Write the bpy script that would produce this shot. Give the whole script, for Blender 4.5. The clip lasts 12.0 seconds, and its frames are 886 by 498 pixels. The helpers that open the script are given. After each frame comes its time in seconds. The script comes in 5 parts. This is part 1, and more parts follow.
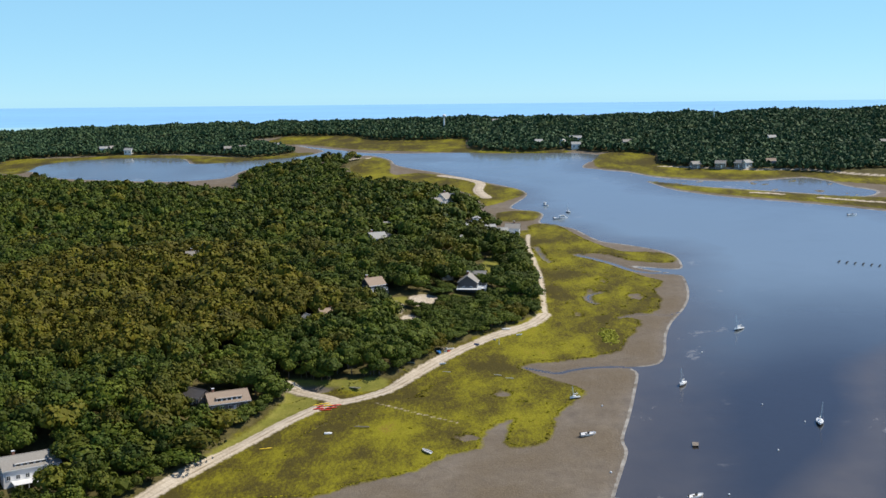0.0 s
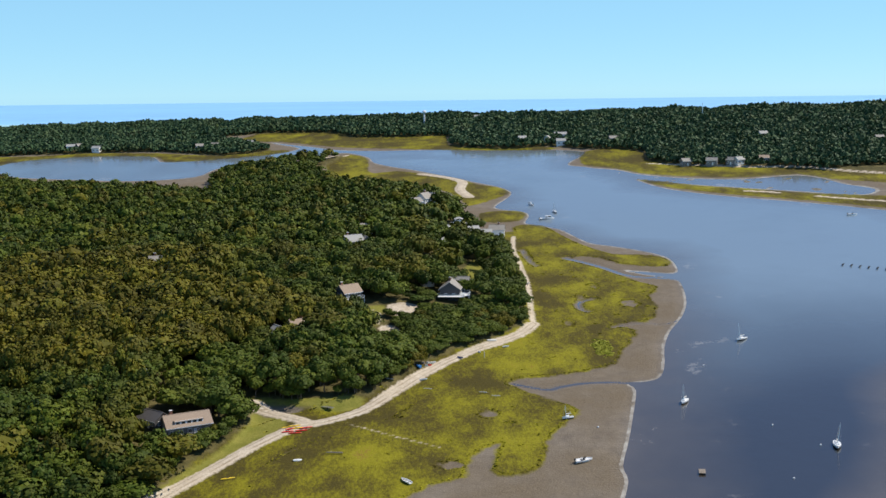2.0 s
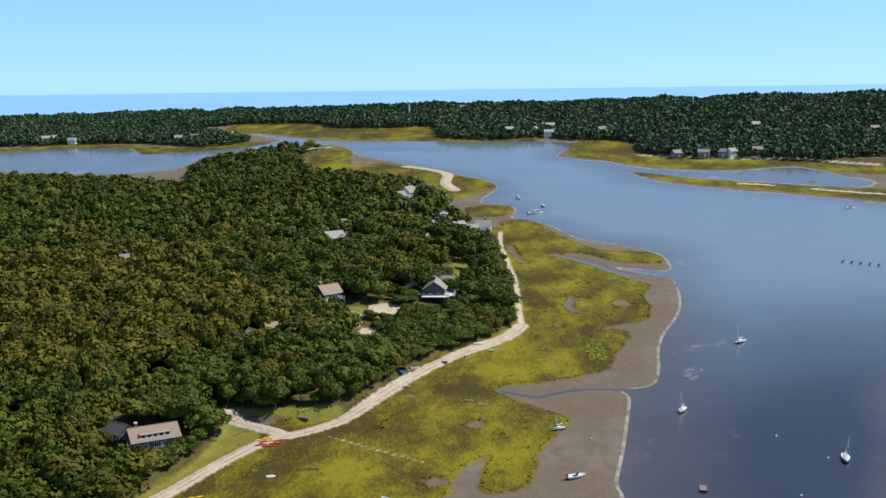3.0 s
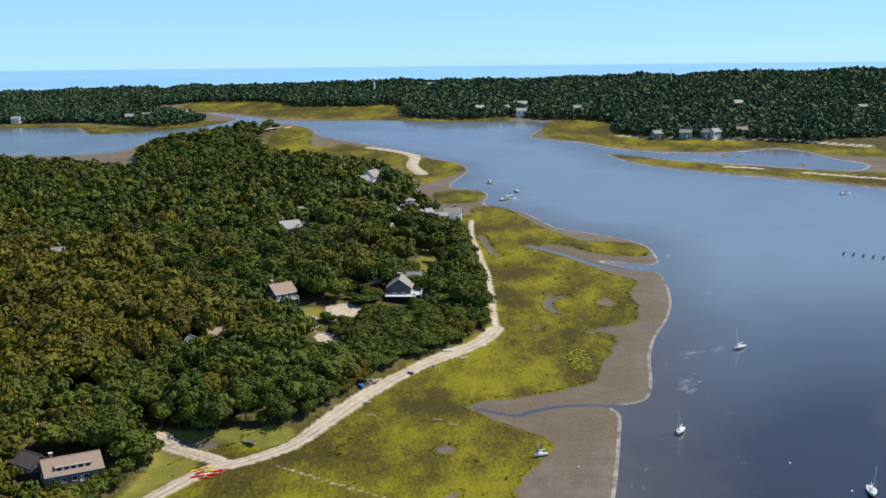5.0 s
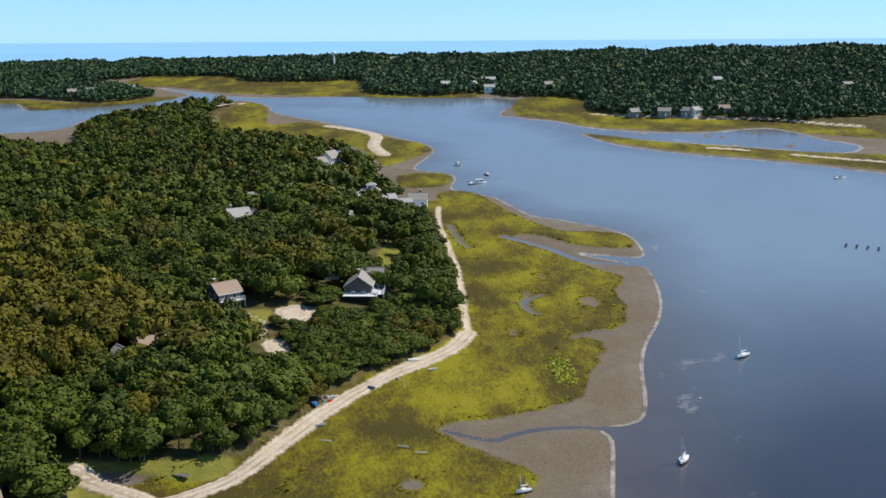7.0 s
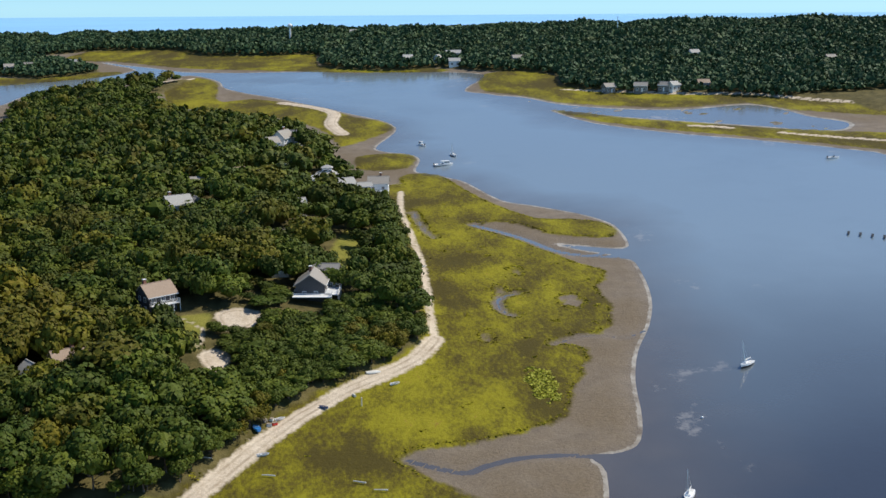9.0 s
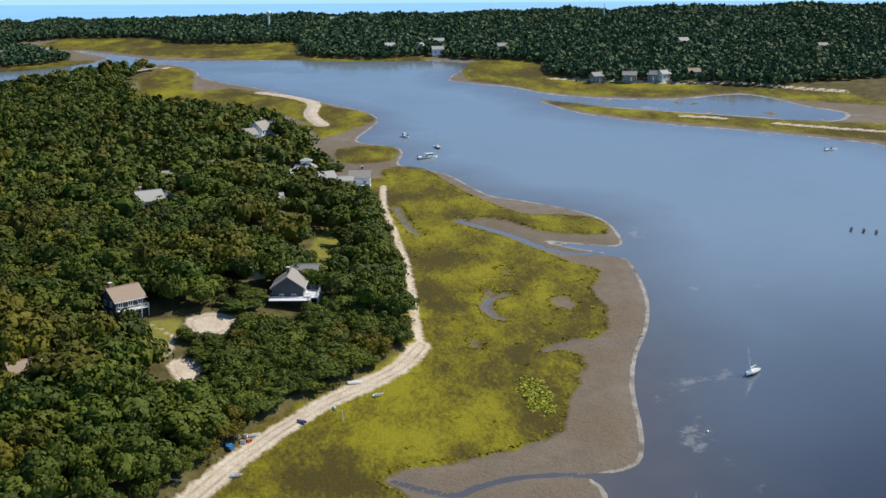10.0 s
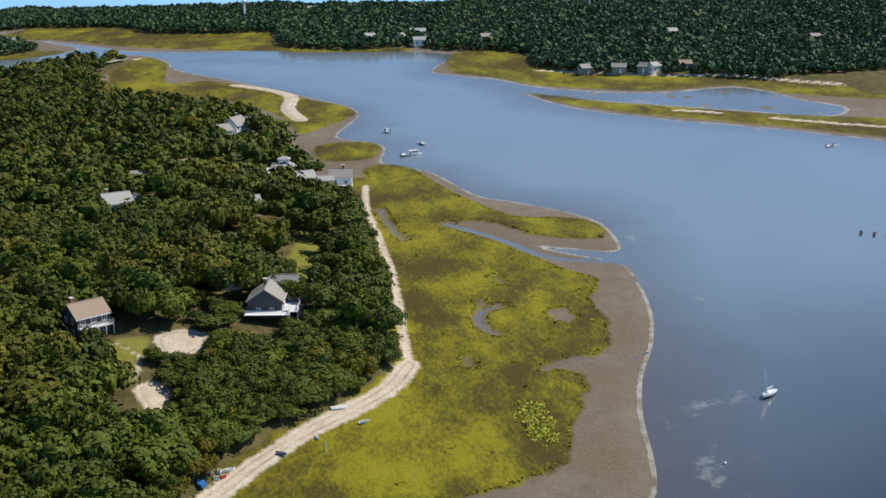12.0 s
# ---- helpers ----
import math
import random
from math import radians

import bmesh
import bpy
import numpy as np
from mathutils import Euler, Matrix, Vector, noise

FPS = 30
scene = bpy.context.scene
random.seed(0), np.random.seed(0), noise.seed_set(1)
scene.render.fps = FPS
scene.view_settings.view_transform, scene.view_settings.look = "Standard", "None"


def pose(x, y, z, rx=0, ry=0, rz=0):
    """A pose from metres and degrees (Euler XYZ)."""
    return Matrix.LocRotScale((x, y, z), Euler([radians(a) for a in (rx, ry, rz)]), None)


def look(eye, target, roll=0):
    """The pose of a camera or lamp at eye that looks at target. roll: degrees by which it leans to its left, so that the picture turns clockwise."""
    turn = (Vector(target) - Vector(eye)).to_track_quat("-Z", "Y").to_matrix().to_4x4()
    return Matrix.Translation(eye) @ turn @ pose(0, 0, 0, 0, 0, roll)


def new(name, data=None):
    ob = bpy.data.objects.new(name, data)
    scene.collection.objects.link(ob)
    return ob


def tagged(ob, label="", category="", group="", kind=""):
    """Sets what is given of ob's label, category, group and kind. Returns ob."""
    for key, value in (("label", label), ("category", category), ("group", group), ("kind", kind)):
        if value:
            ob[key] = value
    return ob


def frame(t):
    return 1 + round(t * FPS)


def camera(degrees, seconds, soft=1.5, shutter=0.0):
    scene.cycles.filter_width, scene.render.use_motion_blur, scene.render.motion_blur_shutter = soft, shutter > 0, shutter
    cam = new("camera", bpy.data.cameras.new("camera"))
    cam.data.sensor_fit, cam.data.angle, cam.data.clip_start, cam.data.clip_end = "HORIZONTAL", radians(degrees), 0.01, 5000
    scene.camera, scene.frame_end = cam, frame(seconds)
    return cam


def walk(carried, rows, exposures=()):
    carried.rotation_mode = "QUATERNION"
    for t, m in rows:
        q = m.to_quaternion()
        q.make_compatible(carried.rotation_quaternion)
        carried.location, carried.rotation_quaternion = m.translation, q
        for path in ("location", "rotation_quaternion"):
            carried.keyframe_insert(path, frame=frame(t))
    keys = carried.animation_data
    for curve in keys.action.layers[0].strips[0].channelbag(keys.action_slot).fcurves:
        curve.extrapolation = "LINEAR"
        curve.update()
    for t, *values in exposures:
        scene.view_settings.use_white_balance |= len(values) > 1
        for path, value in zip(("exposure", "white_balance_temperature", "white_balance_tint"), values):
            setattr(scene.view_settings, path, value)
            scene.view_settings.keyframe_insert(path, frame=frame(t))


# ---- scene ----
cam = camera(42.0, 12.0)
# seconds, x, y, z, yaw, pitch, lean to the right
ROWS = [
    (0, 0.00, 0.00, 139.80, -0.173, -7.558, 0.590),
    (0.5, -0.41, 7.04, 139.43, -0.401, -7.557, 0.613),
    (1, -0.42, 14.87, 139.04, -0.625, -7.571, 0.635),
    (1.5, -0.15, 23.49, 138.88, -0.871, -7.620, 0.656),
    (2, 0.31, 33.20, 138.55, -1.133, -7.728, 0.677),
    (2.5, 0.93, 43.76, 138.47, -1.438, -7.930, 0.701),
    (3, 1.88, 54.72, 138.76, -1.785, -8.246, 0.724),
    (5, 4.29, 99.07, 138.11, -3.363, -9.389, 0.615),
    (5.5, 4.41, 109.64, 137.83, -3.844, -9.695, 0.515),
    (6, 4.66, 120.68, 137.68, -4.329, -10.019, 0.420),
    (6.5, 5.17, 131.31, 137.30, -4.796, -10.328, 0.354),
    (7, 6.27, 142.88, 136.40, -5.228, -10.593, 0.322),
    (9, 10.45, 183.81, 133.66, -7.039, -11.797, 0.346),
    (9.5, 11.27, 192.93, 133.16, -7.504, -12.092, 0.318),
    (10, 11.74, 201.94, 132.86, -7.954, -12.368, 0.288),
    (10.5, 12.05, 209.12, 132.70, -8.334, -12.597, 0.259),
    (11, 12.23, 215.01, 132.70, -8.640, -12.763, 0.238),
    (11.5, 12.30, 219.91, 132.94, -8.884, -12.869, 0.219),
    (12, 11.98, 223.98, 133.30, -9.091, -12.946, 0.196),
]
walk(cam, [(t, pose(x, y, z, 0, 0, yaw) @ pose(0, 0, 0, 90 + pitch) @ pose(0, 0, 0, 0, 0, -lean)) for t, x, y, z, yaw, pitch, lean in ROWS])

# ---- daylight ----
SUN = Vector((0.66, 0.12, 0.84)).normalized()
world = bpy.data.worlds.new("world")
scene.world = world
world.use_nodes = True
wn = world.node_tree.nodes
sky = wn.new("ShaderNodeTexSky")
sky.sky_type, sky.sun_disc = "NISHITA", False
sky.sun_elevation, sky.sun_rotation = math.asin(SUN.z), math.atan2(SUN.x, SUN.y)
sky.altitude, sky.air_density, sky.dust_density, sky.ozone_density = 20, 0.6, 0.0, 2.0
wn["Background"].inputs["Strength"].default_value = 0.14
tint_ = wn.new("ShaderNodeMix")  # the clear, sea-washed blue of the day
tint_.data_type, tint_.blend_type = "RGBA", "MULTIPLY"
tint_.inputs[0].default_value, tint_.inputs[7].default_value = 1.0, (0.77, 0.96, 1.06, 1)
world.node_tree.links.new(sky.outputs[0], tint_.inputs[6])
veil = wn.new("ShaderNodeMix")  # thin sea haze that thickens smoothly towards the horizon
veil.data_type = "RGBA"
veil.inputs[7].default_value = (2.45, 5.1, 6.9, 1)
lift_ = wn.new("ShaderNodeSeparateXYZ")
thick = wn.new("ShaderNodeMapRange")
thick.interpolation_type = "SMOOTHSTEP"
thick.inputs[1].default_value, thick.inputs[2].default_value, thick.inputs[3].default_value, thick.inputs[4].default_value = 0.06, 0.29, 0.66, 0.0
world.node_tree.links.new(wn.new("ShaderNodeTexCoord").outputs["Generated"], lift_.inputs[0])
world.node_tree.links.new(lift_.outputs[2], thick.inputs[0])
world.node_tree.links.new(thick.outputs[0], veil.inputs[0])
world.node_tree.links.new(tint_.outputs[2], veil.inputs[6])
world.node_tree.links.new(veil.outputs[2], wn["Background"].inputs["Color"])
sun = new("sun", bpy.data.lights.new("sun", "SUN"))
sun.data.energy, sun.data.angle, sun.data.color = 4.8, radians(0.6), (1.0, 0.92, 0.78)
sun.matrix_world = look(SUN * 300, (0, 0, 0))
scene.view_settings.exposure = 0.0

# ---- materials ----
rng = np.random.default_rng(7)


def material(name):
    m = bpy.data.materials.new(name)
    m.use_nodes = True
    return m, m.node_tree, m.node_tree.nodes["Principled BSDF"]


def link(tree, a, b):
    tree.links.new(a, b)


def noise_tex(tree, scale, detail=4.0, rough=0.6, vec=None):
    n = tree.nodes.new("ShaderNodeTexNoise")
    n.inputs["Scale"].default_value, n.inputs["Detail"].default_value, n.inputs["Roughness"].default_value = scale, detail, rough
    if vec is None:
        vec = tree.nodes.new("ShaderNodeTexCoord").outputs["Object"]
    link(tree, vec, n.inputs["Vector"])
    return n.outputs["Fac"]


def ramp(tree, fac, *stops):
    r = tree.nodes.new("ShaderNodeValToRGB")
    e = r.color_ramp.elements
    while len(e) < len(stops):
        e.new(0.5)
    for k, (p, c) in zip(e, stops):
        k.position, k.color = p, (*c, 1)
    link(tree, fac, r.inputs[0])
    return r.outputs[0]


def maths(tree, op, a, b, c=None, clamp=False):
    n = tree.nodes.new("ShaderNodeMath")
    n.operation, n.use_clamp = op, clamp
    for i, v in enumerate((a, b, c)):
        if v is None:
            continue
        if isinstance(v, (int, float)):
            n.inputs[i].default_value = v
        else:
            link(tree, v, n.inputs[i])
    return n.outputs[0]


def mixed(tree, fac, a, b):
    n = tree.nodes.new("ShaderNodeMix")
    n.data_type = "RGBA"
    for s, v in ((n.inputs[0], fac), (n.inputs[6], a), (n.inputs[7], b)):
        if isinstance(v, tuple):
            s.default_value = (*v, 1)
        elif isinstance(v, float):
            s.default_value = v
        else:
            link(tree, v, s)
    return n.outputs[2]


def attribute(tree, name):
    n = tree.nodes.new("ShaderNodeAttribute")
    n.attribute_name = name
    return n


def bump(tree, bsdf, height, strength, distance):
    n = tree.nodes.new("ShaderNodeBump")
    n.inputs["Strength"].default_value, n.inputs["Distance"].default_value = strength, distance
    link(tree, height, n.inputs["Height"])
    link(tree, n.outputs[0], bsdf.inputs["Normal"])


def plain(name, color, rough=0.7, metal=0.0, grain=3.0, vary=0.25, relief=0.0, per_object=0.0):
    """A surface of one colour with grain at two scales."""
    m, tree, bsdf = material(name)
    dark, light = tuple(c * (1 - vary) for c in color), tuple(min(1, c * (1 + vary)) for c in color)
    fine, broad = noise_tex(tree, grain * 6), noise_tex(tree, grain * 0.6)
    fac = maths(tree, "MULTIPLY_ADD", fine, 0.5, maths(tree, "MULTIPLY", broad, 0.5))
    col = ramp(tree, fac, (0.3, dark), (0.7, light))
    if per_object:
        info = tree.nodes.new("ShaderNodeObjectInfo")
        hsv = tree.nodes.new("ShaderNodeHueSaturation")
        link(tree, col, hsv.inputs["Color"])
        link(tree, maths(tree, "MULTIPLY_ADD", info.outputs["Random"], per_object, 1 - per_object / 2), hsv.inputs["Value"])
        col = hsv.outputs[0]
    link(tree, col, bsdf.inputs["Base Color"])
    bsdf.inputs["Roughness"].default_value, bsdf.inputs["Metallic"].default_value = rough, metal
    if relief:
        bump(tree, bsdf, fine, 0.6, relief)
    return m


def foliage(name, a, b, from_attribute):
    """Leaves: colour between a and b by tree, with variation by clump."""
    m, tree, bsdf = material(name)
    if from_attribute:
        t = attribute(tree, "tint").outputs["Color"]
        col = t
    else:
        info = tree.nodes.new("ShaderNodeObjectInfo")
        col = ramp(tree, info.outputs["Random"], (0.0, a), (1.0, b))
    geo = tree.nodes.new("ShaderNodeNewGeometry")
    hsv = tree.nodes.new("ShaderNodeHueSaturation")
    link(tree, col, hsv.inputs["Color"])
    link(tree, maths(tree, "MULTIPLY_ADD", geo.outputs["Random Per Island"], 0.26, 0.87), hsv.inputs["Value"])
    link(tree, maths(tree, "MULTIPLY_ADD", geo.outputs["Random Per Island"], -0.03, 0.515), hsv.inputs["Hue"])
    leafy = noise_tex(tree, 2.2, 4, 0.7, geo.outputs["Position"])
    spray = tree.nodes.new("ShaderNodeHueSaturation")
    link(tree, hsv.outputs[0], spray.inputs["Color"])
    link(tree, maths(tree, "MULTIPLY_ADD", leafy, 1.2, 0.40), spray.inputs["Value"])
    link(tree, spray.outputs[0], bsdf.inputs["Base Color"])
    bump(tree, bsdf, leafy, 0.5, 0.2)
    bsdf.inputs["Roughness"].default_value = 0.65
    bsdf.inputs["Specular IOR Level"].default_value = 0.2
    return m


PINE_A, PINE_B = (0.043, 0.067, 0.006), (0.086, 0.112, 0.009)
OAK_A, OAK_B = (0.086, 0.080, 0.006), (0.136, 0.120, 0.007)
LEAF_PINE = foliage("pine_foliage", PINE_A, PINE_B, False)
LEAF_OAK = foliage("oak_foliage", OAK_A, OAK_B, False)
LEAF_MASS = foliage("woodland_foliage", PINE_A, PINE_B, True)
BARK = plain("bark", (0.13, 0.10, 0.08), 0.9, grain=2.0, vary=0.4)
WHITE = plain("white_paint", (0.78, 0.79, 0.80), 0.5, vary=0.06)
SHINGLE = plain("weathered_shingle", (0.20, 0.19, 0.18), 0.85, grain=4.0, vary=0.3)
DARK_WALL = plain("dark_shingle_wall", (0.075, 0.072, 0.075), 0.85, grain=4.0, vary=0.3)
ROOF_GREY = plain("grey_roof_shingle", (0.30, 0.28, 0.255), 0.8, grain=4.0, vary=0.22, relief=0.05)
ROOF_TAN = plain("tan_roof_shingle", (0.33, 0.25, 0.19), 0.85, grain=4.0, vary=0.2, relief=0.05)
ROOF_PALE = plain("pale_roof_shingle", (0.37, 0.37, 0.36), 0.8, grain=4.0, vary=0.15, relief=0.05)
ROOF_DARK = plain("dark_roof_shingle", (0.10, 0.095, 0.10), 0.8, grain=4.0, vary=0.2, relief=0.05)
BRICK_RED = plain("chimney_brick", (0.28, 0.13, 0.09), 0.9, grain=5.0)
WOOD = plain("weathered_wood", (0.27, 0.23, 0.19), 0.85, grain=4.0, vary=0.3)
HULL = plain("white_gelcoat", (0.82, 0.83, 0.84), 0.25, vary=0.04)
HULL_BLUE = plain("blue_hull", (0.03, 0.09, 0.26), 0.3, vary=0.1)
HULL_DARK = plain("dark_bottom_paint", (0.025, 0.028, 0.035), 0.5, vary=0.2)
RED = plain("red_plastic", (0.65, 0.035, 0.025), 0.35, vary=0.1)
YELLOW = plain("yellow_plastic", (0.80, 0.55, 0.03), 0.35, vary=0.1)
BLUE = plain("blue_tarpaulin", (0.03, 0.20, 0.55), 0.5, vary=0.2)
ALUMINIUM = plain("aluminium", (0.72, 0.73, 0.75), 0.35, 0.9, vary=0.05)
RUBBER = plain("black_rubber", (0.02, 0.02, 0.022), 0.6)
CANVAS = plain("canvas", (0.62, 0.62, 0.60), 0.8, vary=0.1)
GLASS, gt, gb = material("window_glass")
gb.inputs["Base Color"].default_value = (0.03, 0.04, 0.05, 1)
gb.inputs["Roughness"].default_value, gb.inputs["Specular IOR Level"].default_value = 0.06, 0.8

# ---- plan: outlines in metres ----
NEAR_LAND = [(42.6, 281.0), (46.5, 299.4), (50.7, 314.1), (55.0, 329.4), (55.2, 338.7), (59.8, 355.5), (64.7, 375.0), (69.4, 395.6), (68.4, 401.8), (78.0, 404.6), (83.0, 416.5),
    (87.2, 436.4), (93.0, 454.0), (100.9, 470.3), (107.2, 489.0), (110.7, 509.8), (110.7, 525.9), (98.8, 536.7), (92.2, 544.5), (99.6, 540.8), (111.8, 535.1), (115.4, 542.0),
    (116.1, 558.8), (113.1, 568.9), (106.5, 578.9), (94.2, 591.7), (83.9, 601.9), (75.3, 630.3), (70.1, 638.9), (60.9, 648.6)]
NEAR_LAND += [(57.4, 655.6), (61.3, 673.8), (58.2, 684.6), (47.1, 694.3), (44.3, 703.8), (52.7, 725.4), (56.7, 739.7), (54.9, 754.3), (48.4, 768.5), (36.0, 787.2), (17.4, 815.4),
    (-2.7, 845.6), (-19.7, 866.2), (-33.2, 889.1), (-37.6, 912.9), (-50.9, 937.9), (-62.8, 944.9), (-80.3, 932.7), (-107.3, 929.7), (-133.4, 920.9), (-151.9, 896.5), (-161.7,
    866.0), (-201.4, 862.9), (-248.8, 881.6), (-300.2, 906.9), (-328.1, 936.6), (-350.9, 949.1), (-520.0, 930.0), (-520.0, 150.0), (0.0, 150.0), (20.0, 250.0)]
FAR_LAND = [(-404.1, 954.0), (-356.2, 950.7), (-339.0, 948.3), (-340.1, 974.5), (-324.3, 996.7), (-281.8, 1001.7), (-219.3, 984.3), (-204.7, 949.3), (-173.8, 945.3), (-151.4,
    949.9), (-115.3, 959.3), (-96.3, 981.3), (-113.5, 1007.2), (-128.6, 1029.8), (-105.9, 1004.5), (-84.5, 983.8), (-63.8, 960.7), (-25.9, 944.7), (24.6, 933.8), (42.3, 921.7),
    (55.7, 920.2), (99.1, 905.5), (125.0, 885.1), (110.2, 854.1), (103.4, 833.0), (114.2, 822.1), (129.7, 793.5), (139.1, 759.6), (151.2, 727.4), (179.2, 697.0), (206.9, 675.3),
    (232.5, 653.3), (248.5, 637.9), (285.1, 613.4), (520.0, 640.0), (900.0, 900.0), (900.0, 1500.0), (-900.0, 1500.0), (-900.0, 980.0)]
LAGOON = [(113.5, 817.4), (131.5, 804.7), (146.5, 779.3), (172.4, 758.5), (202.9, 747.4), (236.8, 750.3), (249.1, 731.9), (253.7, 714.4), (264.4, 695.9), (254.2, 682.1), (237.4,
    686.7), (227.1, 696.9), (195.4, 719.0), (168.0, 738.8), (152.4, 751.5), (139.8, 763.7), (129.0, 789.1), (116.4, 809.3)]
MUD_BAR = [(-43.7, 929.5), (-7.3, 926.4), (32.5, 901.5), (48.6, 873.9), (31.4, 871.3), (6.0, 887.6), (-24.8, 900.3)]
PANS = [(84.7, 491.4, 2.8, 4.2), (66.5, 503.0, 1.2, 3.0), (57.0, 470.0, 0.9, 2.4), (21.0, 381.0, 2.2, 2.4), (8.0, 345.0, 3.2, 2.2), (74.0, 520.0, 1.2, 2.4)]  # bare mud in the marsh: x, y, half-widths
WEST_FLAT = [(-430.0, 1000.0), (-200.0, 985.0), (-150.0, 950.0), (-148.0, 890.0), (-200.0, 855.0), (-340.0, 895.0), (-430.0, 930.0)]
SHOAL = [(165.0, 406.8), (149.8, 404.1), (138.6, 389.4), (132.3, 365.5), (128.5, 348.7), (113.6, 326.2), (97.8, 306.7), (88.6, 288.7), (116.5, 279.2)]
MARSH_MAIN = [(-76.1, 310.4), (-37.2, 308.2), (-29.0, 313.0), (-16.5, 318.2), (-6.9, 322.5), (3.1, 333.3), (11.6, 336.0), (14.2, 349.8), (22.4, 358.1), (18.6, 340.3), (24.3,
    335.3), (33.3, 340.6), (36.7, 357.6), (43.6, 370.1), (48.4, 377.3), (48.1, 383.9), (40.2, 391.8), (32.2, 402.4), (31.3, 411.1), (45.4, 412.1), (56.1, 414.9), (67.4, 420.9),
    (72.0, 433.9), (80.2, 450.8), (79.8, 459.4), (74.1, 463.6), (86.1, 466.3), (92.1, 473.5), (95.1, 486.7), (94.8, 500.4), (101.3, 513.6), (95.0, 522.8)]
MARSH_MAIN += [(88.7, 536.6), (82.3, 551.0), (74.6, 565.2), (72.9, 573.9), (83.6, 569.2), (91.3, 555.9), (101.1, 549.3), (112.1, 547.1), (115.2, 555.5), (112.4, 565.4), (102.3,
    571.2), (91.5, 574.8), (82.5, 591.8), (77.0, 606.1), (71.2, 626.9), (66.0, 645.8), (55.3, 649.9), (48.8, 640.9), (51.0, 617.5), (46.3, 585.8), (46.8, 534.4), (46.9, 504.8),
    (47.8, 478.0), (43.6, 458.6), (27.7, 442.5), (11.6, 421.1), (1.0, 404.0), (-6.9, 386.8), (-17.3, 379.1), (-25.7, 376.1), (-38.5, 361.3), (-56.3, 341.1), (-70.2, 319.9)]
MARSH_COVE = [(33.9, 684.0), (43.3, 688.4), (56.7, 686.7), (59.6, 674.2), (54.1, 659.5), (41.3, 657.9), (33.6, 664.5)]
MARSH_POINT = [(28.2, 707.9), (39.8, 717.6), (50.7, 731.6), (55.9, 743.9), (49.9, 763.9), (37.4, 775.9), (32.2, 788.3), (9.4, 820.1), (-15.1, 844.4), (-31.5, 839.5), (-36.3,
    858.4), (-38.3, 907.4), (-52.9, 932.6), (-65.5, 916.2), (-68.1, 878.6), (-55.5, 829.8), (-22.3, 801.7), (8.8, 773.3), (24.6, 734.8)]
MARSH_FAR = [(-155.6, 1042.9), (-145.7, 1084.0), (-114.0, 1083.9), (-70.1, 1059.8), (-38.1, 1029.4), (7.1, 1020.0), (24.2, 1010.1), (24.3, 955.9), (56.6, 935.2), (100.4, 917.1),
    (99.1, 905.5), (55.5, 917.3), (24.5, 930.8), (-26.1, 954.2), (-59.8, 972.1), (-85.4, 994.0), (-118.1, 1026.0)]
MARSH_LEFT = [(-381.2, 1005.7), (-367.8, 1023.5), (-325.4, 1016.1), (-285.7, 1015.9), (-217.0, 996.3), (-157.8, 961.1), (-122.2, 977.3), (-102.4, 970.6), (-119.4, 954.5), (-155.3,
    945.2), (-199.1, 944.6), (-212.7, 976.0), (-278.9, 991.4), (-321.0, 986.4), (-336.7, 961.8), (-338.4, 939.7), (-359.1, 946.0)]
MARSH_RIGHT = [(123.3, 888.6), (145.3, 889.9), (163.2, 869.5), (158.6, 833.4), (173.8, 818.4), (203.8, 794.4), (238.1, 779.1), (269.0, 758.2), (287.9, 741.5), (308.1, 727.1),
    (297.7, 701.9), (276.6, 711.8), (252.3, 730.9), (238.1, 754.3), (204.0, 751.4), (173.8, 764.6), (147.3, 783.6), (132.2, 809.3), (115.6, 826.7), (113.6, 847.8)]
MARSH_ISLAND = [(138.8, 766.1), (155.9, 750.5), (170.5, 734.0), (194.9, 717.2), (226.0, 693.4), (254.6, 678.4), (280.0, 659.4), (267.8, 629.9), (250.2, 642.3), (234.1, 657.9),
    (208.4, 680.1), (180.5, 702.1), (152.3, 733.1)]
ROAD = [(-86.1, 306.3), (-81.9, 314.6), (-74.2, 327.7), (-66.5, 339.8), (-58.1, 352.7), (-49.1, 366.6), (-39.1, 377.9), (-29.0, 382.3), (-18.7, 389.6), (-9.2, 403.7), (2.1, 422.0),
    (15.4, 438.8), (27.0, 448.5), (37.4, 458.1), (43.7, 469.7)]
BEACH_MID = [(43.7, 469.7), (44.3, 487.2), (45.9, 509.7), (46.8, 534.4), (46.2, 577.2), (45.9, 594.7), (48.2, 620.9)]
SPIT_SAND = [(1.4, 824.9), (17.2, 808.4), (28.3, 787.2), (25.7, 758.3), (30.6, 733.2)]
SPIT_END = [(-75.1, 902.4), (-65.3, 913.3), (-54.9, 927.3)]
ISLAND_SAND = [(192.0, 706.5), (203.9, 699.5), (208.2, 696.5)]
ISLAND_SAND_B = [(225.4, 680.9), (238.4, 670.4), (255.9, 657.3), (269.2, 648.8)]
FAR_SAND = [(156.3, 818.9), (181.9, 801.1), (212.8, 784.5), (243.8, 772.7), (266.9, 752.2), (285.8, 735.8)]
PATH_MARSH = [(-23.0, 379.3), (-13.3, 371.3), (-3.9, 364.0), (5.2, 357.0)]
DRIVE = [(-62.1, 398.6), (-55.0, 397.5), (-46.2, 390.7), (-36.7, 382.8)]
YARD_LANE = [(-96.7, 401.2), (-86.6, 400.9), (-76.7, 401.8)]
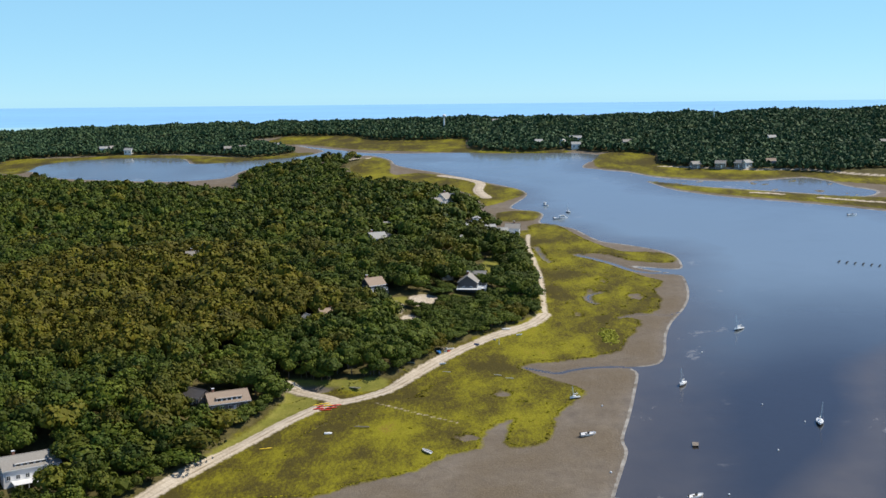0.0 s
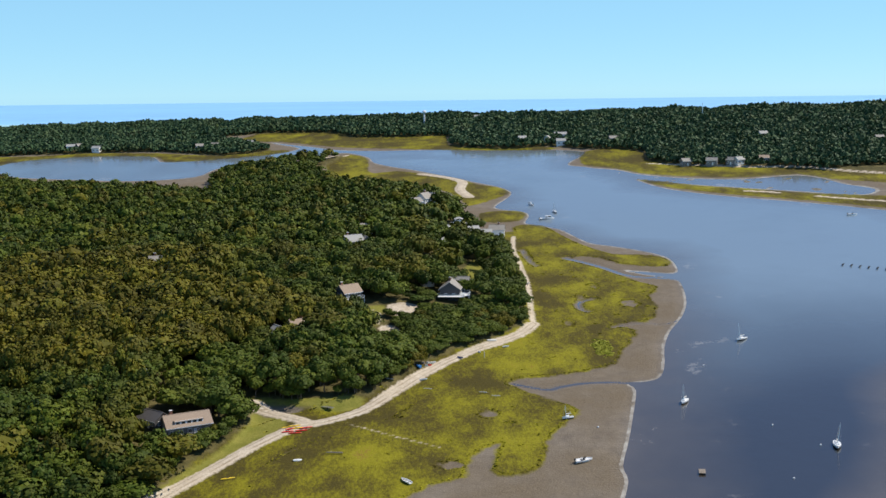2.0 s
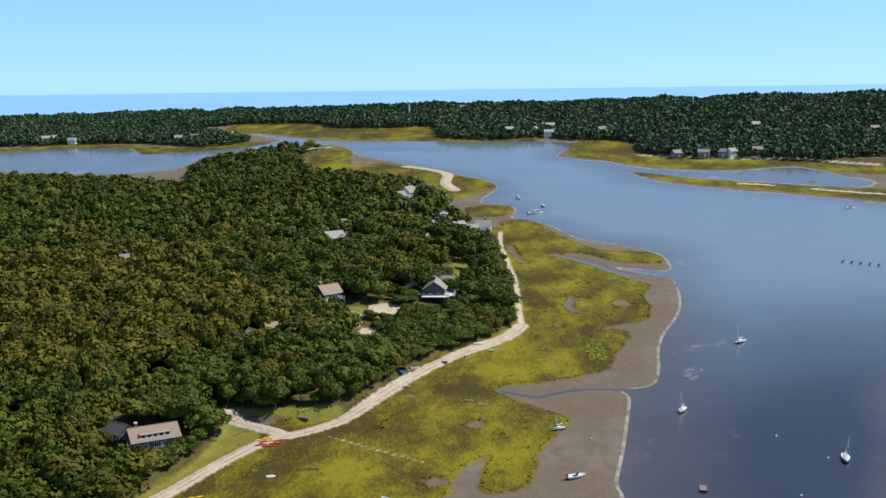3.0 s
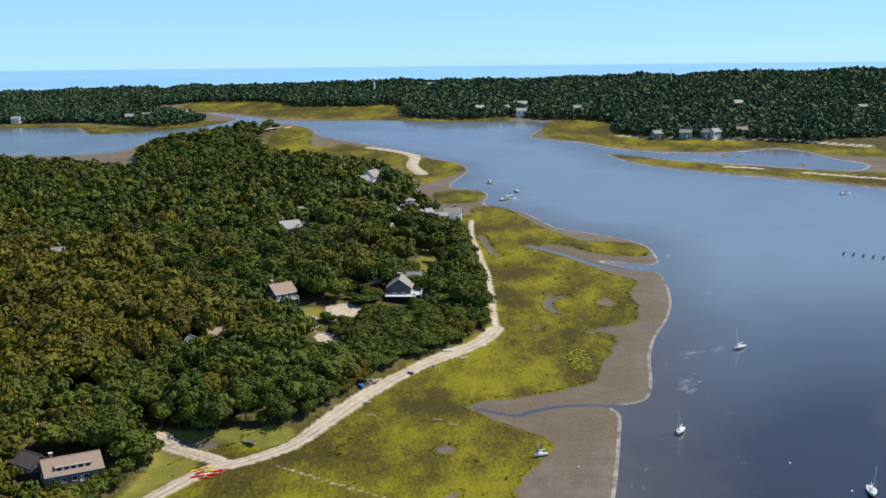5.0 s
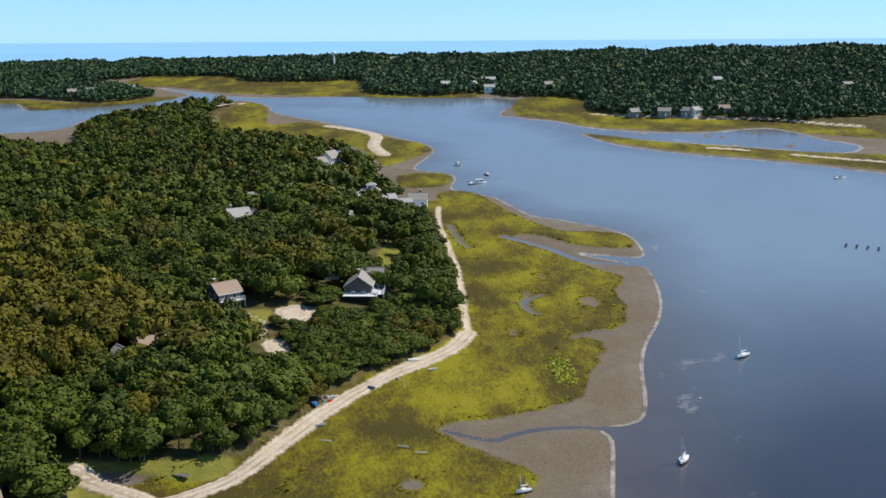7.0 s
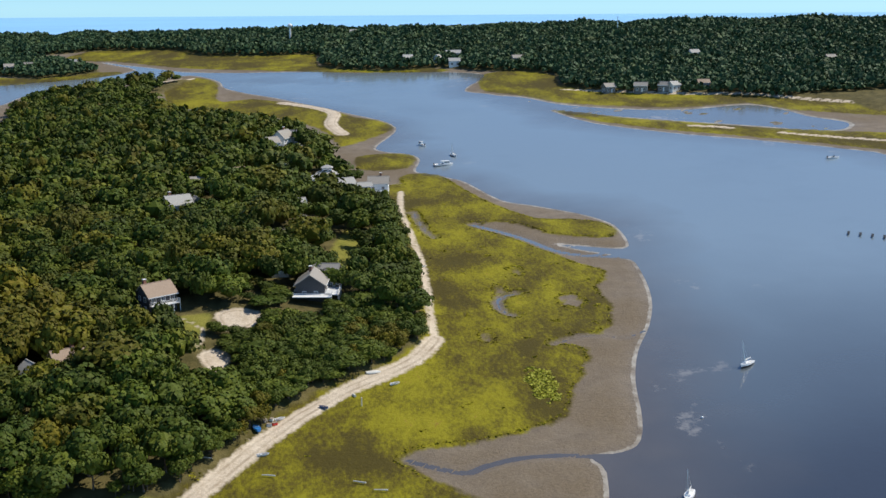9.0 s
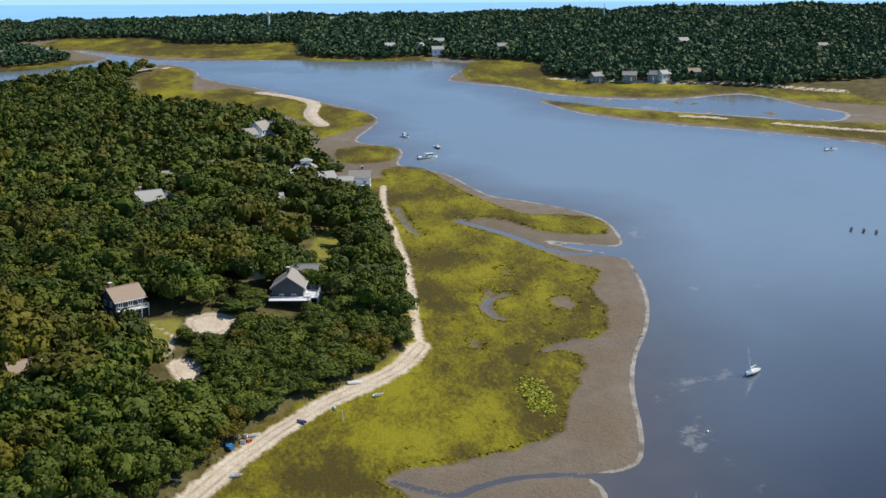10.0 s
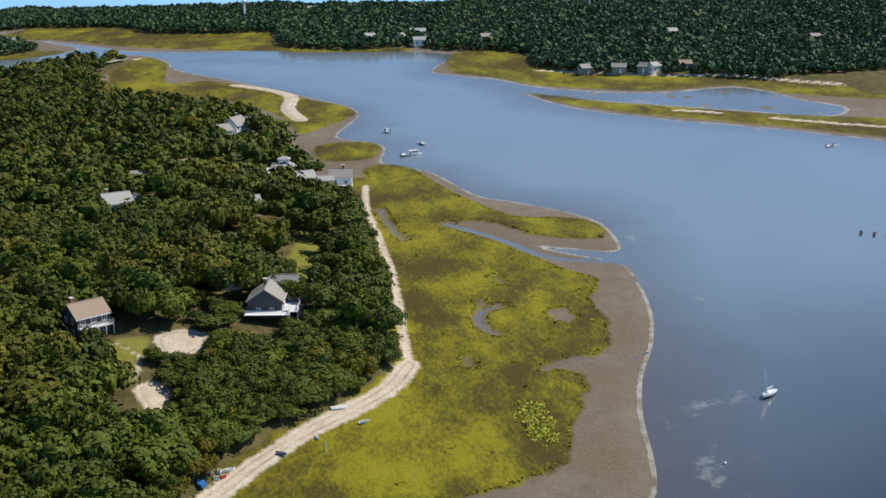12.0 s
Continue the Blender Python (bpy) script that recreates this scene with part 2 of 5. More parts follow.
LAWN = [(-78.0, 318.6), (-74.0, 329.5), (-66.0, 347.5), (-58.6, 362.1), (-52.7, 380.6), (-53.2, 391.2), (-50.9, 388.6), (-43.3, 383.8), (-48.8, 371.0), (-58.6, 356.0), (-66.2,
    343.1), (-73.8, 329.6)]
VERGE = [(-56.4, 401.2), (-43.9, 397.1), (-25.8, 391.0), (-19.5, 396.0), (-27.0, 396.8), (-44.3, 397.6)]
SAND_LOT = [(-13.0, 481.4), (-8.0, 484.8), (-2.0, 483.4), (-0.6, 479.5), (-4.1, 473.6), (-9.0, 471.8), (-11.8, 475.5)]
SLIDE_BANK = [(-15.8, 459.1), (-13.2, 462.7), (-8.3, 461.2), (-8.5, 454.7), (-9.3, 446.8), (-11.8, 449.7)]
YARD_K = [(-22.5, 480.3), (-17.1, 481.4), (-14.1, 480.9), (-14.5, 476.1), (-15.8, 470.0), (-17.0, 460.9), (-20.2, 468.1), (-22.6, 475.9)]
YARD_J = [(19.3, 542.2), (25.8, 566.4), (28.9, 551.5), (24.3, 523.9), (18.4, 518.9)]
YARD_J_FRONT = [(-8.4, 502.4), (9.0, 497.2), (17.3, 490.0), (5.0, 479.8), (-6.9, 480.2)]
GROVE = [(-20.7, 413.9), (-17.1, 429.8), (-9.6, 432.0), (-4.2, 421.0), (-12.3, 409.4)]
WOODS = [(-93.2, 303.9), (-86.7, 311.9), (-75.5, 327.7), (-65.5, 352.5), (-58.5, 367.4), (-53.0, 383.6), (-56.0, 394.0), (-48.1, 397.5), (-35.8, 392.6), (-26.0, 394.6), (-16.8,
    398.5), (-8.0, 411.0), (1.6, 427.4), (11.1, 440.5), (27.2, 452.5), (39.8, 467.6), (42.1, 489.3), (44.3, 527.1), (43.3, 569.4), (42.4, 603.7), (39.1, 622.4), (29.1, 639.2),
    (23.9, 666.8), (21.9, 706.5), (13.7, 734.8), (-6.3, 760.3), (-29.3, 779.3), (-53.7, 801.6), (-65.2, 840.2), (-69.7, 866.8), (-60.2, 903.8), (-56.5, 917.0), (-74.5, 917.1),
    (-95.2, 901.0), (-119.1, 881.3), (-141.6, 859.7), (-143.6, 821.8), (-135.8, 776.1), (-162.2, 793.9), (-213.1, 825.7), (-267.9, 845.9), (-340.4, 896.1), (-520.0, 900.0),
    (-520.0, 300.0), (-140.0, 280.0)]
LOW_SCRUB = [(-10.7, 474.2), (-3.5, 480.5), (6.6, 489.9), (24.1, 493.0), (36.4, 479.6), (42.0, 462.4), (37.1, 452.0), (28.5, 448.4), (16.7, 442.0), (6.8, 431.3), (1.6, 430.2),
    (-4.5, 447.9), (-7.3, 459.0)]
CREEK_NORTH = [(68.8, 572.2), (77.4, 560.9), (83.9, 550.5), (89.6, 538.7), (96.2, 532.1), (105.1, 528.5), (113.8, 525.0)]
CREEK_SOUTH = [(30.6, 407.5), (41.1, 400.4), (46.4, 402.6), (56.7, 404.7), (71.5, 401.9)]
CREEK_DITCH = [(50.1, 593.0), (51.2, 576.6), (52.2, 567.1), (54.1, 560.5)]
CREEK_LOOP = [(71.1, 501.6), (66.2, 499.2), (64.0, 494.4), (64.9, 487.6), (67.4, 484.2)]
CREEK_MID = [(73.2, 462.4), (79.9, 465.5), (86.5, 465.6), (92.3, 462.8), (99.0, 467.0)]
PATH_YARD = [(-23.2, 479.7), (-18.8, 476.6), (-16.0, 472.9), (-15.5, 468.1), (-16.7, 462.7)]
HOOK_GAP = [(-170.9, 837.8), (-154.1, 847.2), (-149.7, 845.9), (-140.3, 797.6), (-150.6, 804.8), (-165.9, 822.5)]
FAR_WOODS = [(-417.5, 986.6), (-382.4, 1009.0), (-357.7, 1023.4), (-327.6, 1023.3), (-280.1, 1014.0), (-213.1, 1001.3), (-157.7, 960.6), (-119.6, 976.1), (-135.7, 1008.0), (-171.2,
    1045.0), (-225.9, 1075.7), (-230.1, 1096.2), (-176.2, 1076.4), (-145.7, 1084.4), (-91.8, 1072.0), (-69.9, 1056.1), (-58.2, 1029.4), (-7.8, 1011.0), (23.7, 1006.6), (24.5,
    965.1), (33.8, 936.2), (73.4, 916.5), (100.6, 919.3), (120.5, 900.4), (141.0, 890.4), (163.5, 871.2), (158.3, 832.3), (178.0, 801.1), (212.5, 783.2), (236.4, 773.5), (266.4,
    750.8), (285.2, 734.3), (321.5, 709.1), (560.0, 800.0), (900.0, 900.0), (900.0, 1500.0), (-900.0, 1500.0), (-900.0, 980.0)]
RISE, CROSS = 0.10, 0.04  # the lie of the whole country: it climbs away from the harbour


def edges_of(points, closed):
    p = np.array(points, float)
    q = np.roll(p, -1, axis=0)
    return (p, q) if closed else (p[:-1], q[:-1])


def rounded(points, closed=True, steps=4):
    """The outline drawn as a smooth curve through its corners."""
    p = np.array(points, float)
    n = len(p)
    out = []
    for i in range(n if closed else n - 1):
        a, b, c, d = (p[j % n] if closed else p[min(max(j, 0), n - 1)] for j in (i - 1, i, i + 1, i + 2))
        for k in range(steps):
            t = k / steps
            out.append(0.5 * (2 * b + (c - a) * t + (2 * a - 5 * b + 4 * c - d) * t * t + (3 * b - a - 3 * c + d) * t ** 3))
    if not closed:
        out.append(p[-1])
    return np.array(out)


def far_from(x, y, points, closed):
    best = np.full(x.shape, 1e12)
    for (ax, ay), (bx, by) in zip(*edges_of(points, closed)):
        dx, dy = bx - ax, by - ay
        t = np.clip(((x - ax) * dx + (y - ay) * dy) / (dx * dx + dy * dy + 1e-9), 0, 1)
        np.minimum(best, (x - ax - t * dx) ** 2 + (y - ay - t * dy) ** 2, out=best)
    return np.sqrt(best)


def inside(x, y, points):
    """Metres inside the outline; minus outside it."""
    odd = np.zeros(x.shape, bool)
    for (ax, ay), (bx, by) in zip(*edges_of(points, True)):
        if ay != by:
            odd ^= ((ay > y) != (by > y)) & (x < (bx - ax) * (y - ay) / (by - ay) + ax)
    d = far_from(x, y, points, True)
    return np.where(odd, d, -d)


def ripple(x, y, size, seed=0.0):
    """A smooth uneven field between about -1 and 1."""
    out = np.zeros_like(x)
    r = np.random.default_rng(int(seed) + 11)
    for k in range(7):
        a, f, s = r.uniform(0, 6.3), r.uniform(0.6, 1.7) / size, r.uniform(0, 6.3)
        out += np.sin((np.cos(a) * x + np.sin(a) * y) * f * 6.28 + s + 1.3 * np.sin((np.sin(a) * x - np.cos(a) * y) * f * 4.1 + s))
    return out / 4.0


def smooth(v, a, b):
    t = np.clip((v - a) / (b - a), 0, 1)
    return t * t * (3 - 2 * t)


C_NEAR, C_FAR, C_WOODS = rounded(NEAR_LAND, steps=3), rounded(FAR_LAND, steps=2), rounded(WOODS, steps=2)
C_LAGOON, C_SHOAL, C_BAR = rounded(LAGOON), rounded(SHOAL), rounded(MUD_BAR)
C_MARSH = [rounded(p, steps=2) for p in (MARSH_MAIN, MARSH_COVE, MARSH_POINT, MARSH_FAR, MARSH_LEFT, MARSH_RIGHT, MARSH_ISLAND)]
STRIPS = [(rounded(ROAD, False), 2.5), (rounded(BEACH_MID, False), 1.1), (rounded(SPIT_SAND, False), 3.4), (rounded(SPIT_END, False), 2.2), (rounded(ISLAND_SAND, False), 2.0),
          (rounded(ISLAND_SAND_B, False), 1.9), (rounded(FAR_SAND, False), 1.9), (rounded(PATH_MARSH, False), 0.3), (rounded(DRIVE, False), 2.4), (rounded(YARD_LANE, False), 2.0), (rounded(PATH_YARD, False), 0.5)]
CLEAR_SAND = [rounded(SAND_LOT), rounded(SLIDE_BANK)]
CLEAR_GRASS = [rounded(p) for p in (LAWN, VERGE, YARD_K, YARD_J)]
C_FARWOODS = rounded(FAR_WOODS, steps=2)
CREEKS = [(rounded(CREEK_NORTH, False), 1.3), (rounded(CREEK_SOUTH, False), 1.0), (rounded(CREEK_DITCH, False), 0.5), (rounded(CREEK_LOOP, False), 0.6), (rounded(CREEK_MID, False), 0.4)]


def ridge_line(x):
    return 1124 - 0.225 * x


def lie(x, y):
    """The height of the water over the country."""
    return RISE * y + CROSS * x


def fields(x, y):
    """All that the ground knows at a place: heights and covers."""
    f = {}
    f["land"] = np.maximum(inside(x, y, C_NEAR), inside(x, y, C_FAR))
    pool = inside(x, y, C_LAGOON)
    islets = 2.4 * (ripple(x, y, 13, 41) - 0.75) - 1.5 * (pool > 14)
    f["land"] = np.minimum(f["land"], np.where(pool > 3, np.maximum(-0.5 * pool, islets), -0.5 * pool))
    f["tide"] = f["land"].copy()
    gut = np.max([w - far_from(x, y, p, False) for p, w in CREEKS], axis=0)
    f["land"] = np.minimum(f["land"], -gut * 1.2 + 0.1 * np.maximum(-gut - 1, 0) * 20)
    f["shoal"] = np.maximum(inside(x, y, C_SHOAL), np.maximum(inside(x, y, C_BAR), 2.5 * pool))
    f["shoal"] = np.maximum(f["shoal"], 0.7 * inside(x, y, WEST_FLAT))
    f["marsh"] = np.max([inside(x, y, p) for p in C_MARSH], axis=0)
    f["marsh"] = np.where(pool > 3, islets - 0.2, f["marsh"])
    f["marsh"] = np.minimum(f["marsh"], -gut - 0.6)
    for px, py, across, along in PANS:
        f["marsh"] = np.minimum(f["marsh"], (np.hypot((x - px) / across, (y - py) / along) - 1 + 0.35 * ripple(x, y, 5, 71)) * across)
    lane = np.minimum(far_from(x, y, STRIPS[0][0], False), far_from(x, y, STRIPS[1][0], False))
    f["marsh"] = np.maximum(f["marsh"], np.where(f["land"] > 6, 12.5 - lane, -20))
    f["sand"] = np.max([w - far_from(x, y, p, False) for p, w in STRIPS] + [inside(x, y, p) for p in CLEAR_SAND], axis=0)
    f["grass"] = np.max([inside(x, y, p) for p in CLEAR_GRASS], axis=0)
    f["lawn"] = f["grass"]
    f["grass"] = np.maximum(f["grass"], np.maximum(inside(x, y, CLEAR_GRASS[0]), inside(x, y, CLEAR_GRASS[1])) + 1.2)
    f["woods"] = inside(x, y, C_WOODS)
    f["farwoods"] = inside(x, y, C_FARWOODS)
    h = np.clip(f["land"] * 0.05, -1.2, 0.28)
    h += 0.30 * smooth(f["marsh"], -0.2, 1.6) * (f["land"] > -1) + 0.10 * ripple(x, y, 18, 2) * smooth(f["marsh"], 0, 4)
    h += 0.5 * smooth(f["sand"], -1, 2) * (f["woods"] < 2)
    hill = 2.2 * smooth(f["woods"], -3, 3) + 6.0 * smooth(f["woods"], 4, 55) * (0.9 + 0.25 * ripple(x, y, 90, 5))
    h += hill * smooth(y, 300, 380) + 1.5 * smooth(f["woods"], -3, 3) * (1 - smooth(y, 300, 380))
    h += 2.0 * smooth(f["farwoods"], -2, 10) + 1.5 * smooth(f["farwoods"], 10, 80) * ripple(x, y, 120, 8)
    over = y - ridge_line(x)
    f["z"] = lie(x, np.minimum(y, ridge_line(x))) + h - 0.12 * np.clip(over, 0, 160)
    return f


def ground_z(x, y):
    return float(fields(np.array([float(x)]), np.array([float(y)]))["z"][0])


def mesh_of(name, verts, faces, mat, smooth_shade=False):
    """A mesh from arrays; faces all have the same number of corners."""
    me = bpy.data.meshes.new(name)
    verts, faces = np.asarray(verts, np.float32), np.asarray(faces, np.int32)
    n, k = faces.shape
    me.vertices.add(len(verts))
    me.vertices.foreach_set("co", verts.ravel())
    me.loops.add(n * k)
    me.loops.foreach_set("vertex_index", faces.ravel())
    me.polygons.add(n)
    me.polygons.foreach_set("loop_start", np.arange(0, n * k, k, dtype=np.int32))
    me.polygons.foreach_set("loop_total", np.full(n, k, np.int32))
    me.update(calc_edges=True)
    me.polygons.foreach_set("use_smooth", np.full(n, smooth_shade))
    me.materials.append(mat)
    return me


def sheet(xs, ys):
    """Faces of a grid of rows ys by columns."""
    r, c = xs.shape
    i = np.arange(r * c).reshape(r, c)
    return np.stack([i[:-1, :-1], i[:-1, 1:], i[1:, 1:], i[1:, :-1]], -1).reshape(-1, 4)


# ---- ground ----
GROUND, tree_, bsdf_ = material("shore_ground")


def stretched(tree):
    """Coordinates drawn out along the drift of the tide, for streaky growth."""
    n = tree.nodes.new("ShaderNodeMapping")
    n.inputs["Scale"].default_value, n.inputs["Rotation"].default_value = (1.0, 0.45, 1.0), (0, 0, radians(-28))
    link(tree, tree.nodes.new("ShaderNodeTexCoord").outputs["Object"], n.inputs["Vector"])
    return n.outputs[0]


def ground_material(tree, bsdf):
    fine, mid, broad = noise_tex(tree, 1.6, 6), noise_tex(tree, 0.22, 5), noise_tex(tree, 0.035, 4)
    wob = maths(tree, "MULTIPLY_ADD", mid, 5.0, -2.5)
    wob_s = maths(tree, "MULTIPLY_ADD", noise_tex(tree, 0.6, 4), 2.4, -1.2)

    def cover(name, jitter, width):
        a = maths(tree, "ADD", attribute(tree, name).outputs["Fac"], jitter)
        return maths(tree, "MULTIPLY_ADD", a, 1.0 / width, 0.5, clamp=True)

    mud = mixed(tree, ramp(tree, broad, (0.35, (0, 0, 0)), (0.65, (1, 1, 1))), ramp(tree, fine, (0.3, (0.125, 0.098, 0.066)), (0.7, (0.20, 0.158, 0.108))), ramp(tree, mid, (0.3, (0.145, 0.122, 0.100)), (0.7, (0.235, 0.198, 0.155))))
    land = attribute(tree, "land").outputs["Fac"]
    tide = attribute(tree, "tide").outputs["Fac"]
    scum = maths(tree, "MULTIPLY", maths(tree, "COMPARE", maths(tree, "ADD", tide, maths(tree, "MULTIPLY", wob_s, 0.5)), 0.4, 0.62), maths(tree, "MULTIPLY_ADD", mid, 3.2, -1.05, clamp=True))
    col = mixed(tree, scum, mud, (0.42, 0.40, 0.36))
    marsh = ramp(tree, maths(tree, "MULTIPLY_ADD", noise_tex(tree, 0.075, 9, 0.74, stretched(tree)), 1.1, maths(tree, "MULTIPLY_ADD", noise_tex(tree, 1.3, 6, 0.72, stretched(tree)), 0.75, maths(tree, "MULTIPLY_ADD", broad, 0.95, -0.985))), (0.30, (0.066, 0.052, 0.007)), (0.40, (0.112, 0.094, 0.006)), (0.49, (0.160, 0.143, 0.006)), (0.57, (0.212, 0.192, 0.007)), (0.68, (0.252, 0.234, 0.010)), (0.80, (0.23, 0.160, 0.022)))
    col = mixed(tree, cover("marsh", wob, 1.2), col, marsh)
    floor_ = ramp(tree, mid, (0.35, (0.065, 0.058, 0.018)), (0.65, (0.135, 0.112, 0.042)))
    col = mixed(tree, cover("woods", wob, 2.0), col, floor_)
    col = mixed(tree, cover("farwoods", wob, 3.0), col, floor_)
    lawn = ramp(tree, maths(tree, "MULTIPLY_ADD", mid, 0.6, maths(tree, "MULTIPLY", fine, 0.4)), (0.35, (0.14, 0.15, 0.02)), (0.65, (0.26, 0.24, 0.05)))
    col = mixed(tree, cover("grass", wob_s, 1.5), col, lawn)
    sand = ramp(tree, maths(tree, "MULTIPLY_ADD", mid, 0.5, maths(tree, "MULTIPLY", fine, 0.5)), (0.3, (0.40, 0.32, 0.23)), (0.7, (0.70, 0.62, 0.51)))
    ruts = maths(tree, "MULTIPLY", maths(tree, "COMPARE", attribute(tree, "sand").outputs["Fac"], 1.45, 0.32), maths(tree, "MULTIPLY_ADD", noise_tex(tree, 0.12, 4), 2.2, -0.75, clamp=True))
    sand = mixed(tree, ruts, sand, (0.25, 0.195, 0.13))  # wheel ruts
    col = mixed(tree, cover("sand", wob_s, 0.9), col, sand)
    link(tree, col, bsdf.inputs["Base Color"])
    dry = maths(tree, "MULTIPLY_ADD", land, 0.10, 0.42, clamp=True)
    link(tree, maths(tree, "MINIMUM", dry, 0.92), bsdf.inputs["Roughness"])
    bsdf.inputs["Specular IOR Level"].default_value = 0.25
    bump(tree, bsdf, maths(tree, "ADD", fine, maths(tree, "MULTIPLY", noise_tex(tree, 0.75, 6, 0.7), 1.6)), 0.55, 0.32)


ground_material(tree_, bsdf_)


def build_ground():
    rows = np.concatenate([[-1500, -600], np.linspace(-150, 240, 22, endpoint=False), np.geomspace(240, 1420, 400)])
    u = np.concatenate([[-6, -3, -1.6], np.linspace(-1, 1, 494), [1.6, 3, 6]])
    reach = np.maximum(rows, 200)
    left, right = -0.50 * reach - 60, 0.62 * reach + 60
    xs = (left + right)[:, None] / 2 + (right - left)[:, None] / 2 * u[None]
    ys = np.repeat(rows[:, None], 500, axis=1)
    x, y = xs.ravel(), ys.ravel()
    f = fields(x, y)
    me = mesh_of("ground", np.stack([x, y, f["z"]], -1), sheet(xs, ys), GROUND, True)
    for name in ("land", "tide", "marsh", "sand", "grass", "woods", "farwoods"):
        me.attributes.new(name, "FLOAT", "POINT").data.foreach_set("value", np.clip(f[name], -60, 60).astype(np.float32))
    return tagged(new("ground", me), "tidal mudflats, salt marsh, pale sand and woodland floor", "ground", kind="structure")


build_ground()

# ---- water ----
WATER, tree_, bsdf_ = material("tidal_water")


def water_material(tree, bsdf):
    shore = attribute(tree, "shore").outputs["Fac"]
    broad, mid = noise_tex(tree, 0.012, 4), noise_tex(tree, 0.05, 4)
    silt = maths(tree, "MULTIPLY_ADD", shore, -1 / 45.0, maths(tree, "MULTIPLY_ADD", broad, 1.2, 0.25), clamp=True)
    sky_sheen = attribute(tree, "sky_sheen").outputs["Fac"]  # 0: the dark mooring basin, 1: far shallows, coloured paler for sky reflection
    water_tone = mixed(tree, maths(tree, "MULTIPLY", sky_sheen, maths(tree, "MULTIPLY_ADD", broad, 0.6, 0.7), clamp=True), (0.036, 0.034, 0.033), (0.215, 0.288, 0.350))
    col = mixed(tree, maths(tree, "MULTIPLY_ADD", sky_sheen, -0.35, silt, clamp=True), water_tone, ramp(tree, mid, (0.3, (0.085, 0.070, 0.052)), (0.7, (0.125, 0.104, 0.078))))
    wisp = noise_tex(tree, 0.035, 7, 0.72)
    froth = maths(tree, "MULTIPLY", ramp(tree, wisp, (0.615, (0, 0, 0)), (0.66, (1, 1, 1))), maths(tree, "MULTIPLY_ADD", shore, -1 / 40.0, 1.0, clamp=True))
    col = mixed(tree, maths(tree, "MULTIPLY", froth, 0.55), col, (0.42, 0.40, 0.37))
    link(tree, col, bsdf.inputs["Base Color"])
    bsdf.inputs["IOR"].default_value = 2.5
    link(tree, ramp(tree, noise_tex(tree, 0.02, 5), (0.35, (0.06, 0.06, 0.06)), (0.65, (0.16, 0.16, 0.16))), bsdf.inputs["Roughness"])
    bump(tree, bsdf, maths(tree, "ADD", noise_tex(tree, 0.9, 3), maths(tree, "MULTIPLY", noise_tex(tree, 0.15, 3), 2.0)), 0.12, 0.25)


water_material(tree_, bsdf_)


def build_water():
    rows = np.concatenate([[-1500, -600], np.linspace(-150, 240, 8, endpoint=False), np.geomspace(240, 1130, 110)])
    u = np.concatenate([[-6, -3, -1.6], np.linspace(-1, 1, 124), [1.6, 3, 6]])
    reach = np.maximum(rows, 200)
    left, right = -0.50 * reach - 60, 0.62 * reach + 60
    xs = (left + right)[:, None] / 2 + (right - left)[:, None] / 2 * u[None]
    ys = np.repeat(rows[:, None], 130, axis=1)
    x, y = xs.ravel(), ys.ravel()
    f = fields(x, y)
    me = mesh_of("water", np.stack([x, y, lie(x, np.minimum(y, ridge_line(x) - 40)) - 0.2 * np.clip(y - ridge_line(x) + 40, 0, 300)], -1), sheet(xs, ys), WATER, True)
    # grows with distance, where the reflected sky is put into the water's colour
    me.attributes.new("sky_sheen", "FLOAT", "POINT").data.foreach_set("value", smooth(y + 12 * ripple(x, y, 120, 51), 350, 560).astype(np.float32))
    me.attributes.new("shore", "FLOAT", "POINT").data.foreach_set("value", np.clip(np.minimum(-f["land"], 26 - 3.0 * f["shoal"]), 0, 200).astype(np.float32))
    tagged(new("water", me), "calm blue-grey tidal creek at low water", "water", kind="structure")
    far = np.array([(-4200, 1400, 107), (4200, 1400, 107), (4200, 4700, 107), (-4200, 4700, 107)], float)
    me = mesh_of("sea", far, np.array([[0, 1, 2, 3]]), plain("open_sea", (0.24, 0.52, 0.86), 0.8, grain=0.004, vary=0.12))
    tagged(new("sea", me), "open blue sea on the horizon", "water", kind="structure")


build_water()


# ---- building blocks ----
def part(name, bm, mat, parent, label=""):
    me = bpy.data.meshes.new(name)
    bm.to_mesh(me)
    bm.free()
    me.materials.append(mat)
    ob = new(name, me)
    ob.parent = parent
    return tagged(ob, label)


def box(sx, sy, sz, x=0, y=0, z=0, turn=(0, 0, 0), bevel=0.0, bm=None):
    """A box whose base centre is at (x, y, z)."""
    bm = bm or bmesh.new()
    m = pose(x, y, z, *turn) @ Matrix.Translation((0, 0, sz / 2)) @ Matrix.Diagonal((sx, sy, sz, 1))
    made = bmesh.ops.create_cube(bm, size=1, matrix=m)
    if bevel:
        es = list({e for v in made["verts"] for e in v.link_edges})
        bmesh.ops.bevel(bm, geom=es, offset=bevel, segments=1, affect="EDGES")
    return bm


def rod(r1, r2, a, b, sides=8, bm=None):
    """A tapered rod from a to b."""
    bm = bm or bmesh.new()
    a, b = Vector(a), Vector(b)
    m = Matrix.Translation((a + b) / 2) @ (b - a).to_track_quat("Z", "Y").to_matrix().to_4x4()
    bmesh.ops.create_cone(bm, cap_ends=True, segments=sides, radius1=r1, radius2=r2, depth=(b - a).length, matrix=m)
    return bm


